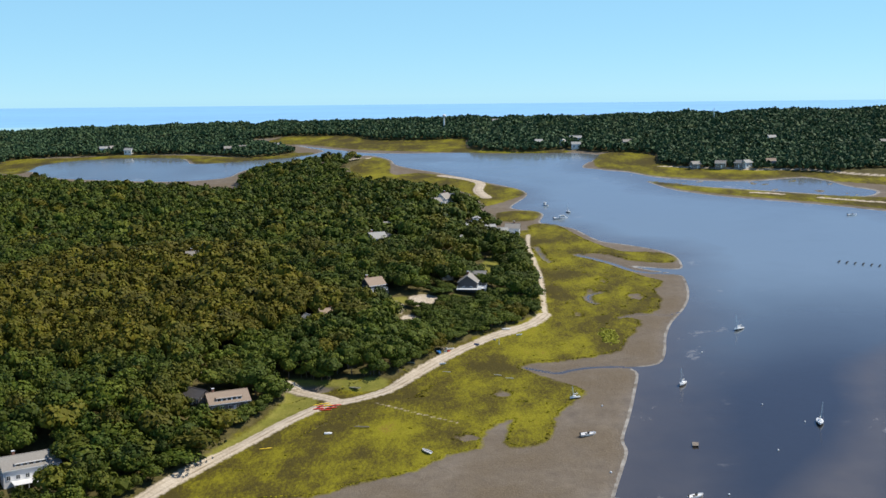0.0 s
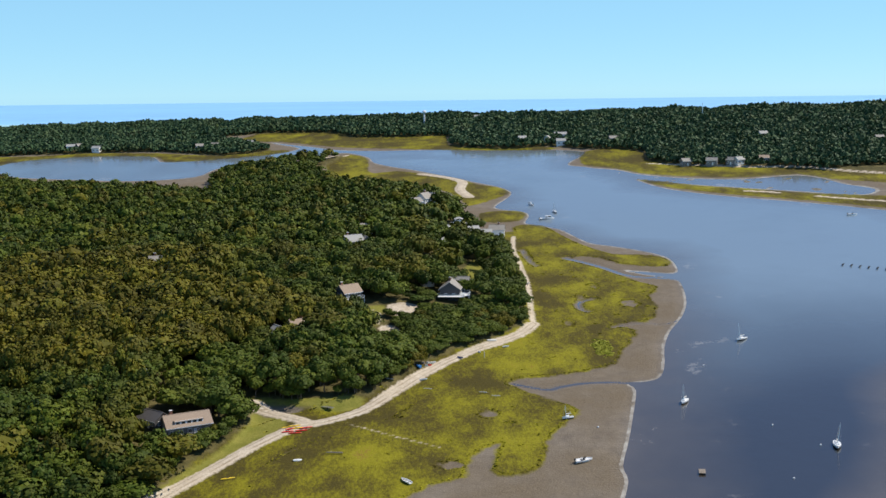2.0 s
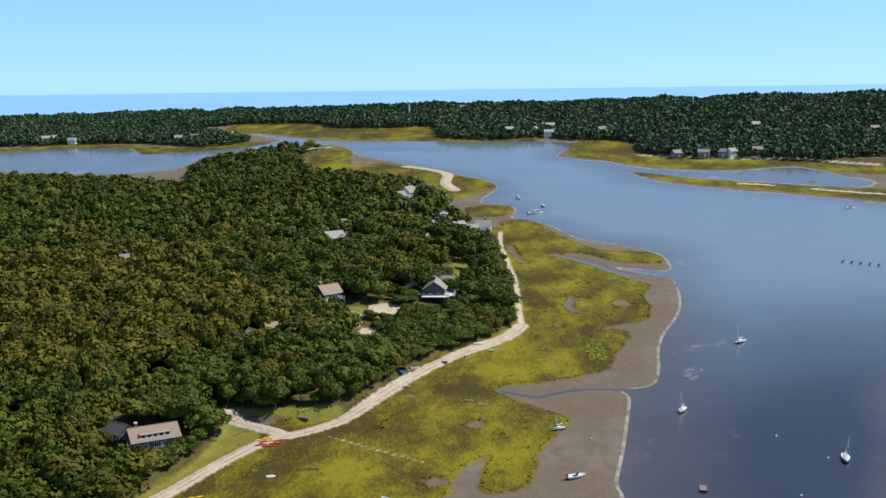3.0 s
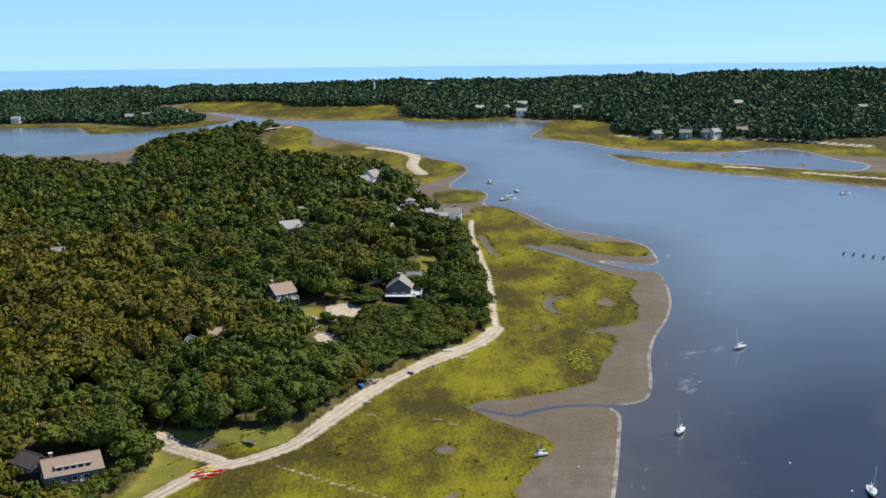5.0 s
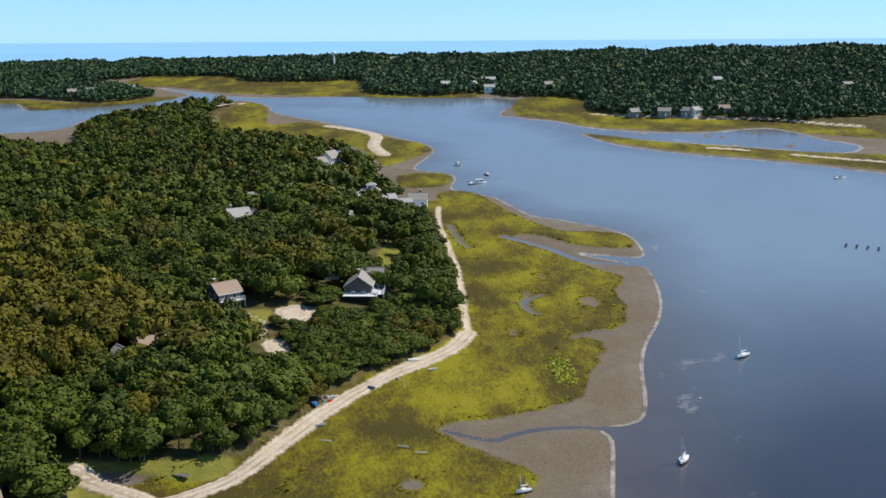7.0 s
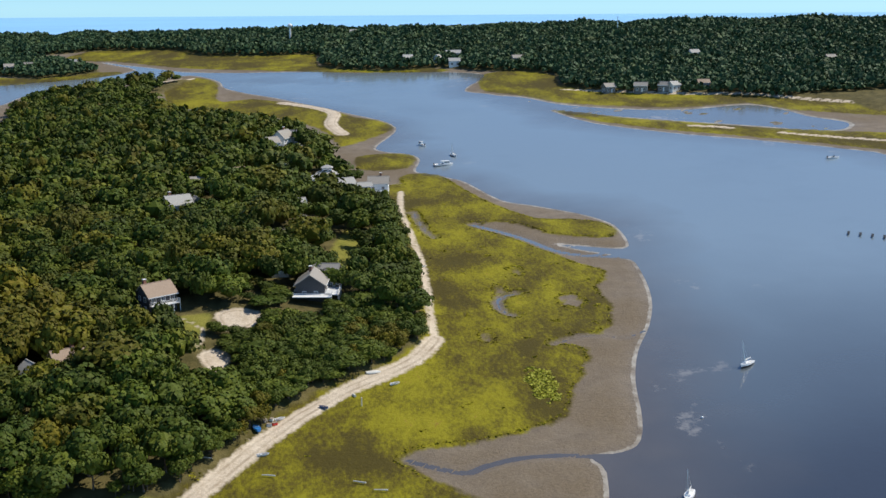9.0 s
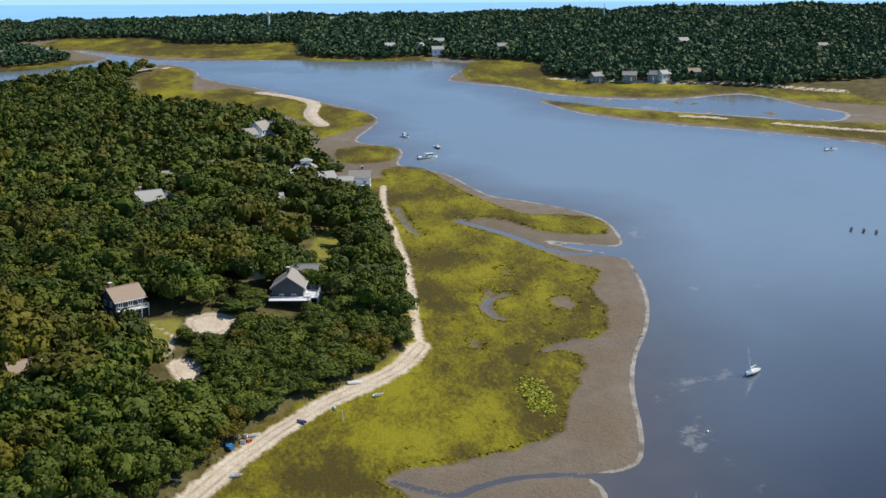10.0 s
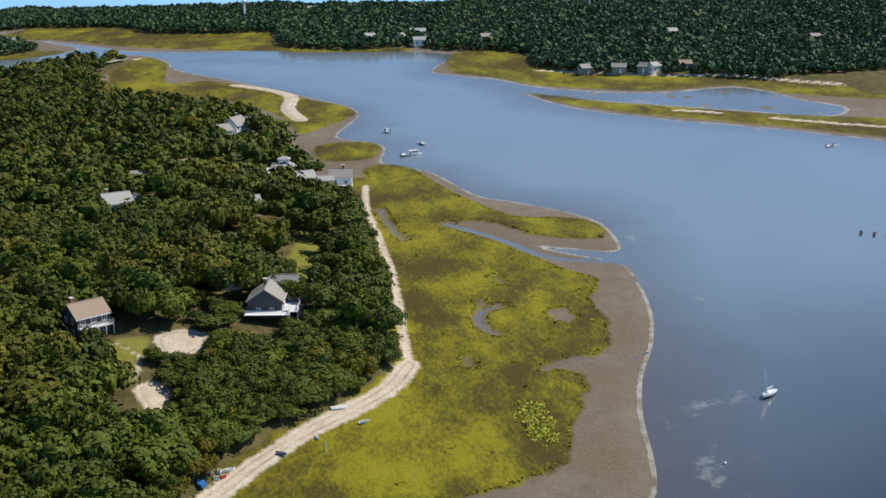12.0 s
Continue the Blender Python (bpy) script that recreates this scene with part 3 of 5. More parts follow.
def solid(verts, faces, bm=None):
    bm = bm or bmesh.new()
    vs = [bm.verts.new(v) for v in verts]
    for f in faces:
        bm.faces.new([vs[i] for i in f])
    bmesh.ops.recalc_face_normals(bm, faces=bm.faces[:])
    return bm


def thing(name, x, y, turn=0.0, z=None, label="", category="", group="", tilt=(0, 0)):
    ob = new(name)
    ob.matrix_world = pose(x, y, ground_z(x, y) if z is None else z, tilt[0], tilt[1], turn)
    return tagged(ob, label, category, group)


# ---- trees ----
def crown_arrays(seed, quads, wide, tall, lobes, leaf):
    """Leaf clumps on a domed, billowing crown round the origin: vertices and quads. The crown spans z from 0 to tall."""
    r = np.random.default_rng(seed)
    ang = r.uniform(0, 6.283, lobes)
    out = np.sqrt(r.uniform(0, 1, lobes)) * 0.78
    lift = 0.70 - 0.42 * out ** 2 + r.uniform(-0.16, 0.14, lobes)
    cen = np.stack([np.cos(ang) * out * wide / 2, np.sin(ang) * out * wide / 2, lift * tall], -1)
    rad = r.uniform(0.16, 0.33, lobes) * wide * (9.0 / (lobes + 3)) ** 0.25
    share = rad ** 2 / np.sum(rad ** 2)
    which = r.choice(lobes, quads, p=share)
    d = r.normal(size=(quads, 3))
    d[:, 2] = np.abs(d[:, 2]) * 1.1 - 0.30
    d /= np.linalg.norm(d, axis=1, keepdims=True)
    mid = cen[which] + d * (rad[which] * r.uniform(0.90, 1.04, quads))[:, None] * np.array([1, 1, 0.85])
    nrm = d + r.normal(scale=0.20, size=(quads, 3))
    nrm /= np.linalg.norm(nrm, axis=1, keepdims=True)
    a = np.cross(nrm, r.normal(size=(quads, 3)))
    a /= np.linalg.norm(a, axis=1, keepdims=True)
    b = np.cross(nrm, a)
    s = leaf * r.uniform(0.55, 1.35, quads)[:, None]
    v = np.stack([mid - a * s - b * s * 0.6, mid + a * s * 0.8 - b * s, mid + a * s + b * s * 0.7 + nrm * s * 0.3, mid - a * s * 0.7 + b * s], 1).reshape(-1, 3)
    dome = mid - np.array([0, 0, 0.25 * tall])
    dome /= np.linalg.norm(dome, axis=1, keepdims=True)
    soft = 0.50 * dome + 0.40 * d + 0.20 * nrm
    if quads < 20:  # far crowns blend into one canopy
        soft[:, 2] += 1.5
    soft /= np.linalg.norm(soft, axis=1, keepdims=True)
    return v, np.arange(quads * 4).reshape(-1, 4), np.repeat(soft, 4, axis=0)


def core_arrays(wide, tall, seed):
    """The dense inside of a crown."""
    r = np.random.default_rng(seed)
    bm = bmesh.new()
    bmesh.ops.create_icosphere(bm, subdivisions=1, radius=1)
    v = np.array([w.co for w in bm.verts]) * r.uniform(0.8, 1.1, (len(bm.verts), 1)) * (wide * 0.40, wide * 0.40, tall * 0.36) + (0, 0, tall * 0.52)
    f = np.array([[w.index for w in g.verts] for g in bm.faces])
    bm.free()
    return v, np.concatenate([f, f[:, -1:]], axis=1)


def soften(me, normals):
    """Gives the leaves the normals of the clump that they sit on, for the soft light of dense foliage."""
    me.attributes.new("custom_normal", "FLOAT_VECTOR", "POINT").data.foreach_set("vector", np.asarray(normals, np.float32).ravel())


class Wood:
    """Templates of crowns at several grades of detail."""

    def __init__(self):
        self.grades = {}
        for grade, (quads, leaf, lobes) in {0: (820, 0.036, 17), 1: (600, 0.040, 17), 2: (480, 0.042, 16), 3: (100, 0.086, 11), 4: (11, 0.24, 3), 5: (270, 0.054, 13), 6: (22, 0.18, 5)}.items():
            self.grades[grade] = [crown_arrays(100 * grade + k, quads, 1.0, 0.8, lobes, leaf) for k in range(6)]


WOODLAND = Wood()


def grove(name, xs, ys, zs, wide, tall, tint, grade, label):
    """A stand of trees too many to count, as one mesh."""
    temps = WOODLAND.grades[grade]
    V, F, T, N, base = [], [], [], [], 0
    turn = rng.uniform(0, 6.283, len(xs))
    pick = rng.integers(0, len(temps), len(xs))
    for k, (v, f, nn) in enumerate(temps):
        sel = np.where(pick == k)[0]
        if not len(sel):
            continue
        c, s = np.cos(turn[sel])[:, None], np.sin(turn[sel])[:, None]
        w, h = wide[sel][:, None], tall[sel][:, None]
        X = xs[sel][:, None] + w * (c * v[:, 0] - s * v[:, 1])
        Y = ys[sel][:, None] + w * (s * v[:, 0] + c * v[:, 1])
        Z = zs[sel][:, None] + h * v[:, 2] / 0.8 + 0.22 * h
        V.append(np.stack([X, Y, Z], -1).reshape(-1, 3))
        F.append((f[None] + (np.arange(len(sel)) * len(v))[:, None, None] + base).reshape(-1, 4))
        T.append(np.repeat(tint[sel], len(v), axis=0))
        N.append(np.stack([c * nn[:, 0] - s * nn[:, 1], s * nn[:, 0] + c * nn[:, 1], np.repeat(nn[None, :, 2], len(sel), axis=0)], -1).reshape(-1, 3))
        base += len(sel) * len(v)
    V, F, T = np.concatenate(V), np.concatenate(F), np.concatenate(T)
    me = mesh_of(name, V, F, LEAF_MASS)
    soften(me, np.concatenate(N))
    me.attributes.new("tint", "FLOAT_COLOR", "POINT").data.foreach_set("color", np.concatenate([T, np.ones((len(T), 1))], 1).astype(np.float32).ravel())
    return tagged(new(name, me), label, "woodland", kind="stuff")


def scatter(x0, x1, y0, y1, step, seed):
    r = np.random.default_rng(seed)
    gx, gy = np.meshgrid(np.arange(x0, x1, step), np.arange(y0, y1, step))
    gx[::2] += step / 2
    return (gx + r.uniform(-0.38, 0.38, gx.shape) * step).ravel(), (gy + r.uniform(-0.38, 0.38, gy.shape) * step).ravel()


def tints(x, y, oak):
    """Leaf colours: dark pine, or the yellowing olive of the oaks."""
    k = np.random.default_rng(5).uniform(0, 1, len(x))[:, None]
    pine = np.array(PINE_A) * (1 - k) + np.array(PINE_B) * k
    leaf = np.array(OAK_A) * (1 - k) + np.array(OAK_B) * k
    return pine * (1 - oak[:, None]) + leaf * oak[:, None]


OAK_STAND = [(-185, 415), (-110, 405), (-66, 432), (-36, 450), (-44, 474), (-85, 510), (-88, 565), (-130, 578), (-185, 560), (-230, 500)]
FOOTPRINTS = []  # x, y, radius kept clear of trees
LOWS = []  # x, y, radius where only young growth stands


def plant_woods():
    x, y = scatter(-420, 60, 255, 960, 5.9, 3)
    r = np.random.default_rng(41)
    x, y = x + r.uniform(-1.6, 1.6, len(x)), y + r.uniform(-1.6, 1.6, len(y))
    bx, by = scatter(-100, 60, 300, 598, 3.1, 42)  # the bushes along the wood's edge and on the open bluff
    fringe = inside(bx, by, C_WOODS)
    brush = ((fringe > 0.6) & (fringe < 5.5)) | (inside(bx, by, LOW_SCRUB) > -2) & (inside(bx, by, YARD_J_FRONT) < 0)
    x, y = np.concatenate([x, bx[brush]]), np.concatenate([y, by[brush]])
    bush = np.arange(len(x)) >= len(x) - int(brush.sum())
    f = fields(x, y)
    keep = (f["woods"] > np.where(bush, 0.5, 1.5)) & (f["lawn"] < -0.5) & (f["sand"] < -1.0)
    for fx, fy, rad in FOOTPRINTS:
        keep &= (x - fx) ** 2 + (y - fy) ** 2 > rad * rad
    keep &= inside(x, y, HOOK_GAP) < 0
    young = np.zeros(len(x), bool)  # shrubs below the open yards
    for gap in (SAND_LOT, SLIDE_BANK, YARD_K):
        keep &= inside(x, y, gap) < -1.0
        young |= (inside(x, y + 1.0, gap) > -2.5) | (inside(x, y + 5.0, gap) > -2.0) | (inside(x, y + 9.0, gap) > -1.0)
    keep &= (inside(x, y, GROVE) < 0) | (np.random.default_rng(8).uniform(size=len(x)) < 0.6)
    young, bush = young[keep], bush[keep]
    x, y, z = x[keep], y[keep], f["z"][keep]
    edge = f["woods"][keep]
    r = np.random.default_rng(4)
    oak = np.clip(smooth(inside(x, y, OAK_STAND), -12, 8) * 1.0 + 0.55 * smooth(ripple(x, y, 70, 3), 0.4, 0.8) * (y < 640) + 0.25 * ripple(x, y, 24, 13) + r.normal(scale=0.10, size=len(x)), 0, 1)
    oak[r.uniform(size=len(x)) < 0.03] = 0.8
    shrink = (1 + 0.22 * smooth(oak, 0.4, 0.8)) * (1 - 0.25 * smooth(y, 450, 850))
    wide = (6.6 + 6.4 * r.uniform(size=len(x)) ** 1.8) * shrink
    tall = (r.uniform(6.2, 8.8, len(x)) + 1.3 * ripple(x, y, 33, 14) + 0.16 * (wide - 8)) * shrink * (0.66 + 0.34 * smooth(edge, 1, 9))
    low = (inside(x, y, LOW_SCRUB) > 0) | (inside(x, y, YARD_J_FRONT) > 0)
    wide[young] *= 0.62
    tall[young] *= 0.34
    for fx, fy, rad in LOWS:
        low |= (x - fx) ** 2 + (y - fy) ** 2 < rad * rad
    wide[low & ~young] *= 0.72
    tall[low & ~young] *= 0.52
    wide[bush] = r.uniform(3.2, 5.6, int(bush.sum()))
    tall[bush] = r.uniform(2.4, 4.6, int(bush.sum())) * np.where(young[bush], 0.6, 1.0)
    tall[inside(x, y, YARD_J_FRONT) > -1] *= 0.6
    low |= young
    tint = tints(x, y, oak) * r.uniform(0.72, 1.22, (len(x), 1))
    # the trees along the bluff above the road, one by one
    near = (np.abs(x + 8) < 62) & (y > 380) & (y < 505) & (edge < 26)
    order = np.argsort(edge + 200 * ~near)[: min(280, int(near.sum()))]
    single = np.zeros(len(x), bool)
    single[order] = True
    kinds = {}
    for kind, mat in (("pine_tree", LEAF_PINE), ("oak_tree", LEAF_OAK)):
        for k in range(4):
            v, q, nn = WOODLAND.grades[0][k]
            v = v * (1, 1, 1.25)
            cv, cq = core_arrays(1.0, 1.0, k)
            crown_me = mesh_of("crown", np.concatenate([v, cv]), np.concatenate([q, cq + len(v)]), mat)
            out = cv - (0, 0, 0.5)
            soften(crown_me, np.concatenate([nn, out / np.linalg.norm(out, axis=1, keepdims=True)]))
            bm = rod(0.032, 0.016, (0, 0, -0.06), (0.02, 0.01, 0.42), 7)
            for a in range(4):
                w = a * 1.7 + k
                rod(0.012, 0.005, (0.02, 0.01, 0.26 + 0.04 * a), (0.3 * math.cos(w), 0.3 * math.sin(w), 0.5 + 0.03 * a), 5, bm)
            trunk_me = bpy.data.meshes.new("trunk")
            bm.to_mesh(trunk_me)
            bm.free()
            trunk_me.materials.append(BARK)
            kinds[kind, k] = (trunk_me, crown_me)
    for i in np.where(single)[0]:
        kind = "oak_tree" if oak[i] > 0.5 else "pine_tree"
        trunk_me, crown_me = kinds[kind, int(r.integers(0, 4))]
        ob = new(kind)
        ob.matrix_world = Matrix.LocRotScale((x[i], y[i], z[i]), Euler((0, 0, r.uniform(0, 6.28))), (wide[i], wide[i], tall[i]))
        words = "yellowing olive oak with a rounded crown at the wood's edge" if kind == "oak_tree" else "dark green pitch pine with bare trunk at the wood's edge"
        tagged(ob, words, "tree", "trees along the bluff")
        t = new("trunk", trunk_me)
        c = new("crown", crown_me)
        t.parent = c.parent = ob
        c.location = (0, 0, 0.2 if not low[i] else 0.05)
    rest = ~single
    aside = x < -0.42 * y - 22
    for name, a, b, grade, words in (("bluff_woodland", -1, 0, 1, "pine and oak woodland on the bluff above the marsh"), ("near_woodland", 0, 470, 2, "mixed pine and oak woodland, dark green and olive"), ("middle_woodland", 470, 600, 5, "dense dark green pine woodland with olive oaks"), ("back_woodland", 600, 2000, 3, "dark green pine woodland on the neck of land")):
        bluff = (x > -78) & (y < 565) & (y > 385)
        s = rest & bluff if a < 0 else rest & ~bluff & ~aside & (y >= a) & (y < b)
        grove(name, x[s], y[s], z[s], wide[s], tall[s], tint[s], grade, words)
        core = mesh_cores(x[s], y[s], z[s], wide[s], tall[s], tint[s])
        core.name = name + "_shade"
    s = rest & aside
    grove("outer_woodland", x[s], y[s], z[s], wide[s], tall[s], tint[s], 6, "pine and oak woodland further along the neck")
    # ---- far woods ----
    x, y = scatter(-640, 620, 760, 1200, 2.65, 9)
    f = fields(x, y)
    keep = (f["farwoods"] > 1.0) & (y < ridge_line(x) + 14) & (x > -0.52 * y - 20) & (x < 0.5 * y + 60)
    for fx, fy, rad in FOOTPRINTS:
        keep &= (x - fx) ** 2 + (y - fy) ** 2 > rad * rad
    x, y, z = x[keep], y[keep], f["z"][keep]
    r = np.random.default_rng(14)
    oak = np.clip(0.15 + 0.3 * (ripple(x, y, 60, 6) > 0.5) + r.normal(scale=0.12, size=len(x)), 0, 1)
    wide, tall = r.uniform(3.0, 4.9, len(x)), r.uniform(2.6, 4.4, len(x)) * (1 + 0.25 * ripple(x, y, 40, 61))
    # far leaf tints pushed towards blue: distance haze put into the foliage colour
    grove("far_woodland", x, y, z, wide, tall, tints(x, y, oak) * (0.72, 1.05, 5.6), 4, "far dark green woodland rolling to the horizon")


CORE_V, CORE_F = core_arrays(1.0, 1.0, 1)


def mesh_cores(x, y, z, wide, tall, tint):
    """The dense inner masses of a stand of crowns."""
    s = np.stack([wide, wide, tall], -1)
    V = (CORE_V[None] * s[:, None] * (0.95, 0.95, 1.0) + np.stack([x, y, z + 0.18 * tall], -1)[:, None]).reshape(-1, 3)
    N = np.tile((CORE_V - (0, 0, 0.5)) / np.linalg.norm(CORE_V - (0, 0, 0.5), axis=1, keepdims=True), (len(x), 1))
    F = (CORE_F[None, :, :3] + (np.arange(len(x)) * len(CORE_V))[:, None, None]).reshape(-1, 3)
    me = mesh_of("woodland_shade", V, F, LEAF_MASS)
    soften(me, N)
    # leaf tint darkened: the shade inside the crowns is put into the colour
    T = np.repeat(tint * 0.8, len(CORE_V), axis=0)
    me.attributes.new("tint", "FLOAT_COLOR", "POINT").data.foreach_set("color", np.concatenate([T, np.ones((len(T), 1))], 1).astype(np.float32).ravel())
    return tagged(new("woodland_shade", me), "dense inner foliage of the woodland crowns, coloured darker for shade", "woodland", kind="stuff")




# ---- houses ----
def gable_walls(w, d, eave, peak):
    a, b = w / 2, d / 2
    v = [(-a, -b, -1.5), (a, -b, -1.5), (a, b, -1.5), (-a, b, -1.5), (-a, -b, eave), (a, -b, eave), (a, b, eave), (-a, b, eave), (-a, 0, peak), (a, 0, peak)]
    return solid(v, [(0, 3, 2, 1), (0, 1, 5, 4), (2, 3, 7, 6), (1, 2, 6, 9, 5), (3, 0, 4, 8, 7), (4, 5, 9, 8), (6, 7, 8, 9)])


def roof_slope(w, d, eave, peak, side, over=0.45, thick=0.22):
    a, b = w / 2 + over, d / 2
    k = (peak - eave) / b
    lo, hi = eave - k * over, peak
    y0, y1 = side * (b + over), 0.0
    v = [(-a, y0, lo), (a, y0, lo), (a, y1, hi), (-a, y1, hi)]
    v += [(x, y, z + thick) for x, y, z in v]
    return solid(v, [(0, 1, 2, 3), (4, 5, 6, 7), (0, 1, 5, 4), (1, 2, 6, 5), (2, 3, 7, 6), (3, 0, 4, 7)])


def window(parent, x, y, z, w, h, face):
    """A framed window on a wall: face is the degrees by which its outside turns from -y."""
    m = pose(x, y, z, 0, 0, face)
    bm = bmesh.new()
    for sx, sz, px, pz in ((w + 0.2, 0.12, 0, -0.12), (w + 0.2, 0.12, 0, h), (0.12, h, -w / 2 - 0.04, 0), (0.12, h, w / 2 + 0.04, 0), (0.07, h, 0, 0)):
        box(sx, 0.12, sz, px, -0.04, pz, bm=bm)
    bmesh.ops.transform(bm, matrix=m, verts=bm.verts[:])
    fr = part("window", bm, WHITE, parent, "white-framed window")
    bm = box(w, 0.06, h, 0, -0.02, 0)
    bmesh.ops.transform(bm, matrix=m, verts=bm.verts[:])
    part("pane", bm, GLASS, fr)


def deck(parent, x, y, w, d, z, mat, rail=True):
    """A raised timber deck on posts, with a rail round its open sides."""
    dk = part("deck", box(w, d, 0.2, x, y, z - 0.2, bevel=0.03), mat, parent, "open timber deck")
    n = max(2, int(w / 1.8))
    for i in range(n + 1):
        px = x - w / 2 + 0.1 + (w - 0.2) * i / n
        part("post", box(0.14, 0.14, z + 1.5 + (0.95 if rail else -0.2), px, y - d / 2 + 0.08, -1.5), mat, dk)
    if rail:
        for h in (0.35, 0.65, 0.95):
            part("rail", box(w, 0.07, 0.07, x, y - d / 2 + 0.08, z + h), mat, dk)
        for s in (-1, 1):
            part("rail", box(0.07, d, 0.07, x + s * (w / 2 - 0.06), y, z + 0.95), mat, dk)
            part("rail", box(0.07, d, 0.07, x + s * (w / 2 - 0.06), y, z + 0.5), mat, dk)
    return dk


def house(x, y, turn, w, d, eave, peak, wall, roof, label, chimney=None, decks=(), dormer=None, storeys=1, z=None, group=""):
    ob = thing("house", x, y, turn, z, label, "house", group)
    part("wall", gable_walls(w, d, eave, peak), wall, ob)
    for side in (-1, 1):
        part("roof", roof_slope(w, d, eave, peak, side), roof, ob)
    part("ridge_cap", box(w + 0.9, 0.3, 0.12, 0, 0, peak + 0.16, bevel=0.04), roof, ob)
    for side in (-1, 1):
        part("fascia", box(w + 0.9, 0.06, 0.24, 0, side * (d / 2 + 0.47), eave - (peak - eave) / d * 0.9 - 0.06), WHITE, ob)
    for s in range(storeys):
        z0 = 0.9 + 2.5 * s
        n = max(2, int(w / 2.6))
        for i in range(n):
            px = -w / 2 + w * (i + 0.5) / n
            for face, py in ((0, -d / 2 - 0.02), (180, d / 2 + 0.02)):
                window(ob, px, py, z0, 1.1, 1.2, face)
        for face, px in ((90, w / 2 + 0.02), (-90, -w / 2 - 0.02)):
            for py in (-d / 5, d / 5):
                window(ob, px, py, z0, 0.9, 1.2, face)
    part("door", box(0.95, 0.1, 2.05, w * 0.12, -d / 2 - 0.04, 0, bevel=0.02), WHITE, ob, "panelled door")
    if chimney is not None:
        ch = part("chimney", box(0.8, 0.8, 2.2, chimney, 0.5, peak - 0.9, bevel=0.03), BRICK_RED, ob, "brick chimney")
        part("cap", box(0.95, 0.95, 0.14, chimney, 0.5, peak + 1.3), WHITE, ch)
    if dormer:
        dw, dh = dormer
        dm = part("dormer", box(dw, d * 0.30, dh, 0, -d * 0.28, eave + 0.35), WHITE, ob, "long white shed dormer")
        part("dormer_roof", box(dw + 0.5, d * 0.40, 0.16, 0, -d * 0.25, eave + 0.35 + dh, (8, 0, 0)), roof, dm)
        n = int(dw / 1.6)
        for i in range(n):
            part("pane", box(1.1, 0.06, dh * 0.55, -dw / 2 + dw * (i + 0.5) / n, -d * 0.43 - 0.02, eave + 0.35 + dh * 0.22), GLASS, dm)
    for dk in decks:
        deck(ob, *dk)
    return ob


def hip_house(x, y, turn, w, d, label):
    """A two-tier house with hipped roofs and a white gallery."""
    ob = thing("house", x, y, turn, None, label, "house")

    def hip(hw, hd, z0, z1, top):
        a, b, c = hw / 2, hd / 2, max(0.2, (hw - hd) / 2 * top)
        v = [(-a, -b, z0), (a, -b, z0), (a, b, z0), (-a, b, z0), (-a, -b, z0 + 0.15), (a, -b, z0 + 0.15), (a, b, z0 + 0.15), (-a, b, z0 + 0.15), (-c, 0, z1), (c, 0, z1)]
        return solid(v, [(0, 1, 2, 3), (0, 1, 5, 4), (1, 2, 6, 5), (2, 3, 7, 6), (3, 0, 4, 7), (4, 5, 9, 8), (5, 6, 9), (6, 7, 8, 9), (7, 4, 8)])

    part("wall", box(w, d, 5.0, 0, 0, -2.0), SHINGLE, ob)
    part("roof", hip(w + 1.6, d + 1.6, 3.0, 4.7, 1), ROOF_PALE, ob)
    part("upper_wall", box(w * 0.5, d * 0.5, 2.0, 0, 0, 3.4), WHITE, ob)
    part("upper_roof", hip(w * 0.5 + 1.0, d * 0.5 + 1.0, 5.3, 6.5, 1), ROOF_PALE, ob)
    for i in range(5):
        window(ob, -w / 2 + w * (i + 0.5) / 5, -d / 2 - 0.02, 0.8, 1.1, 1.4, 0)
    deck(ob, 0, -d / 2 - 1.1, w + 1, 2.0, 0.6, WHITE)
    return ob


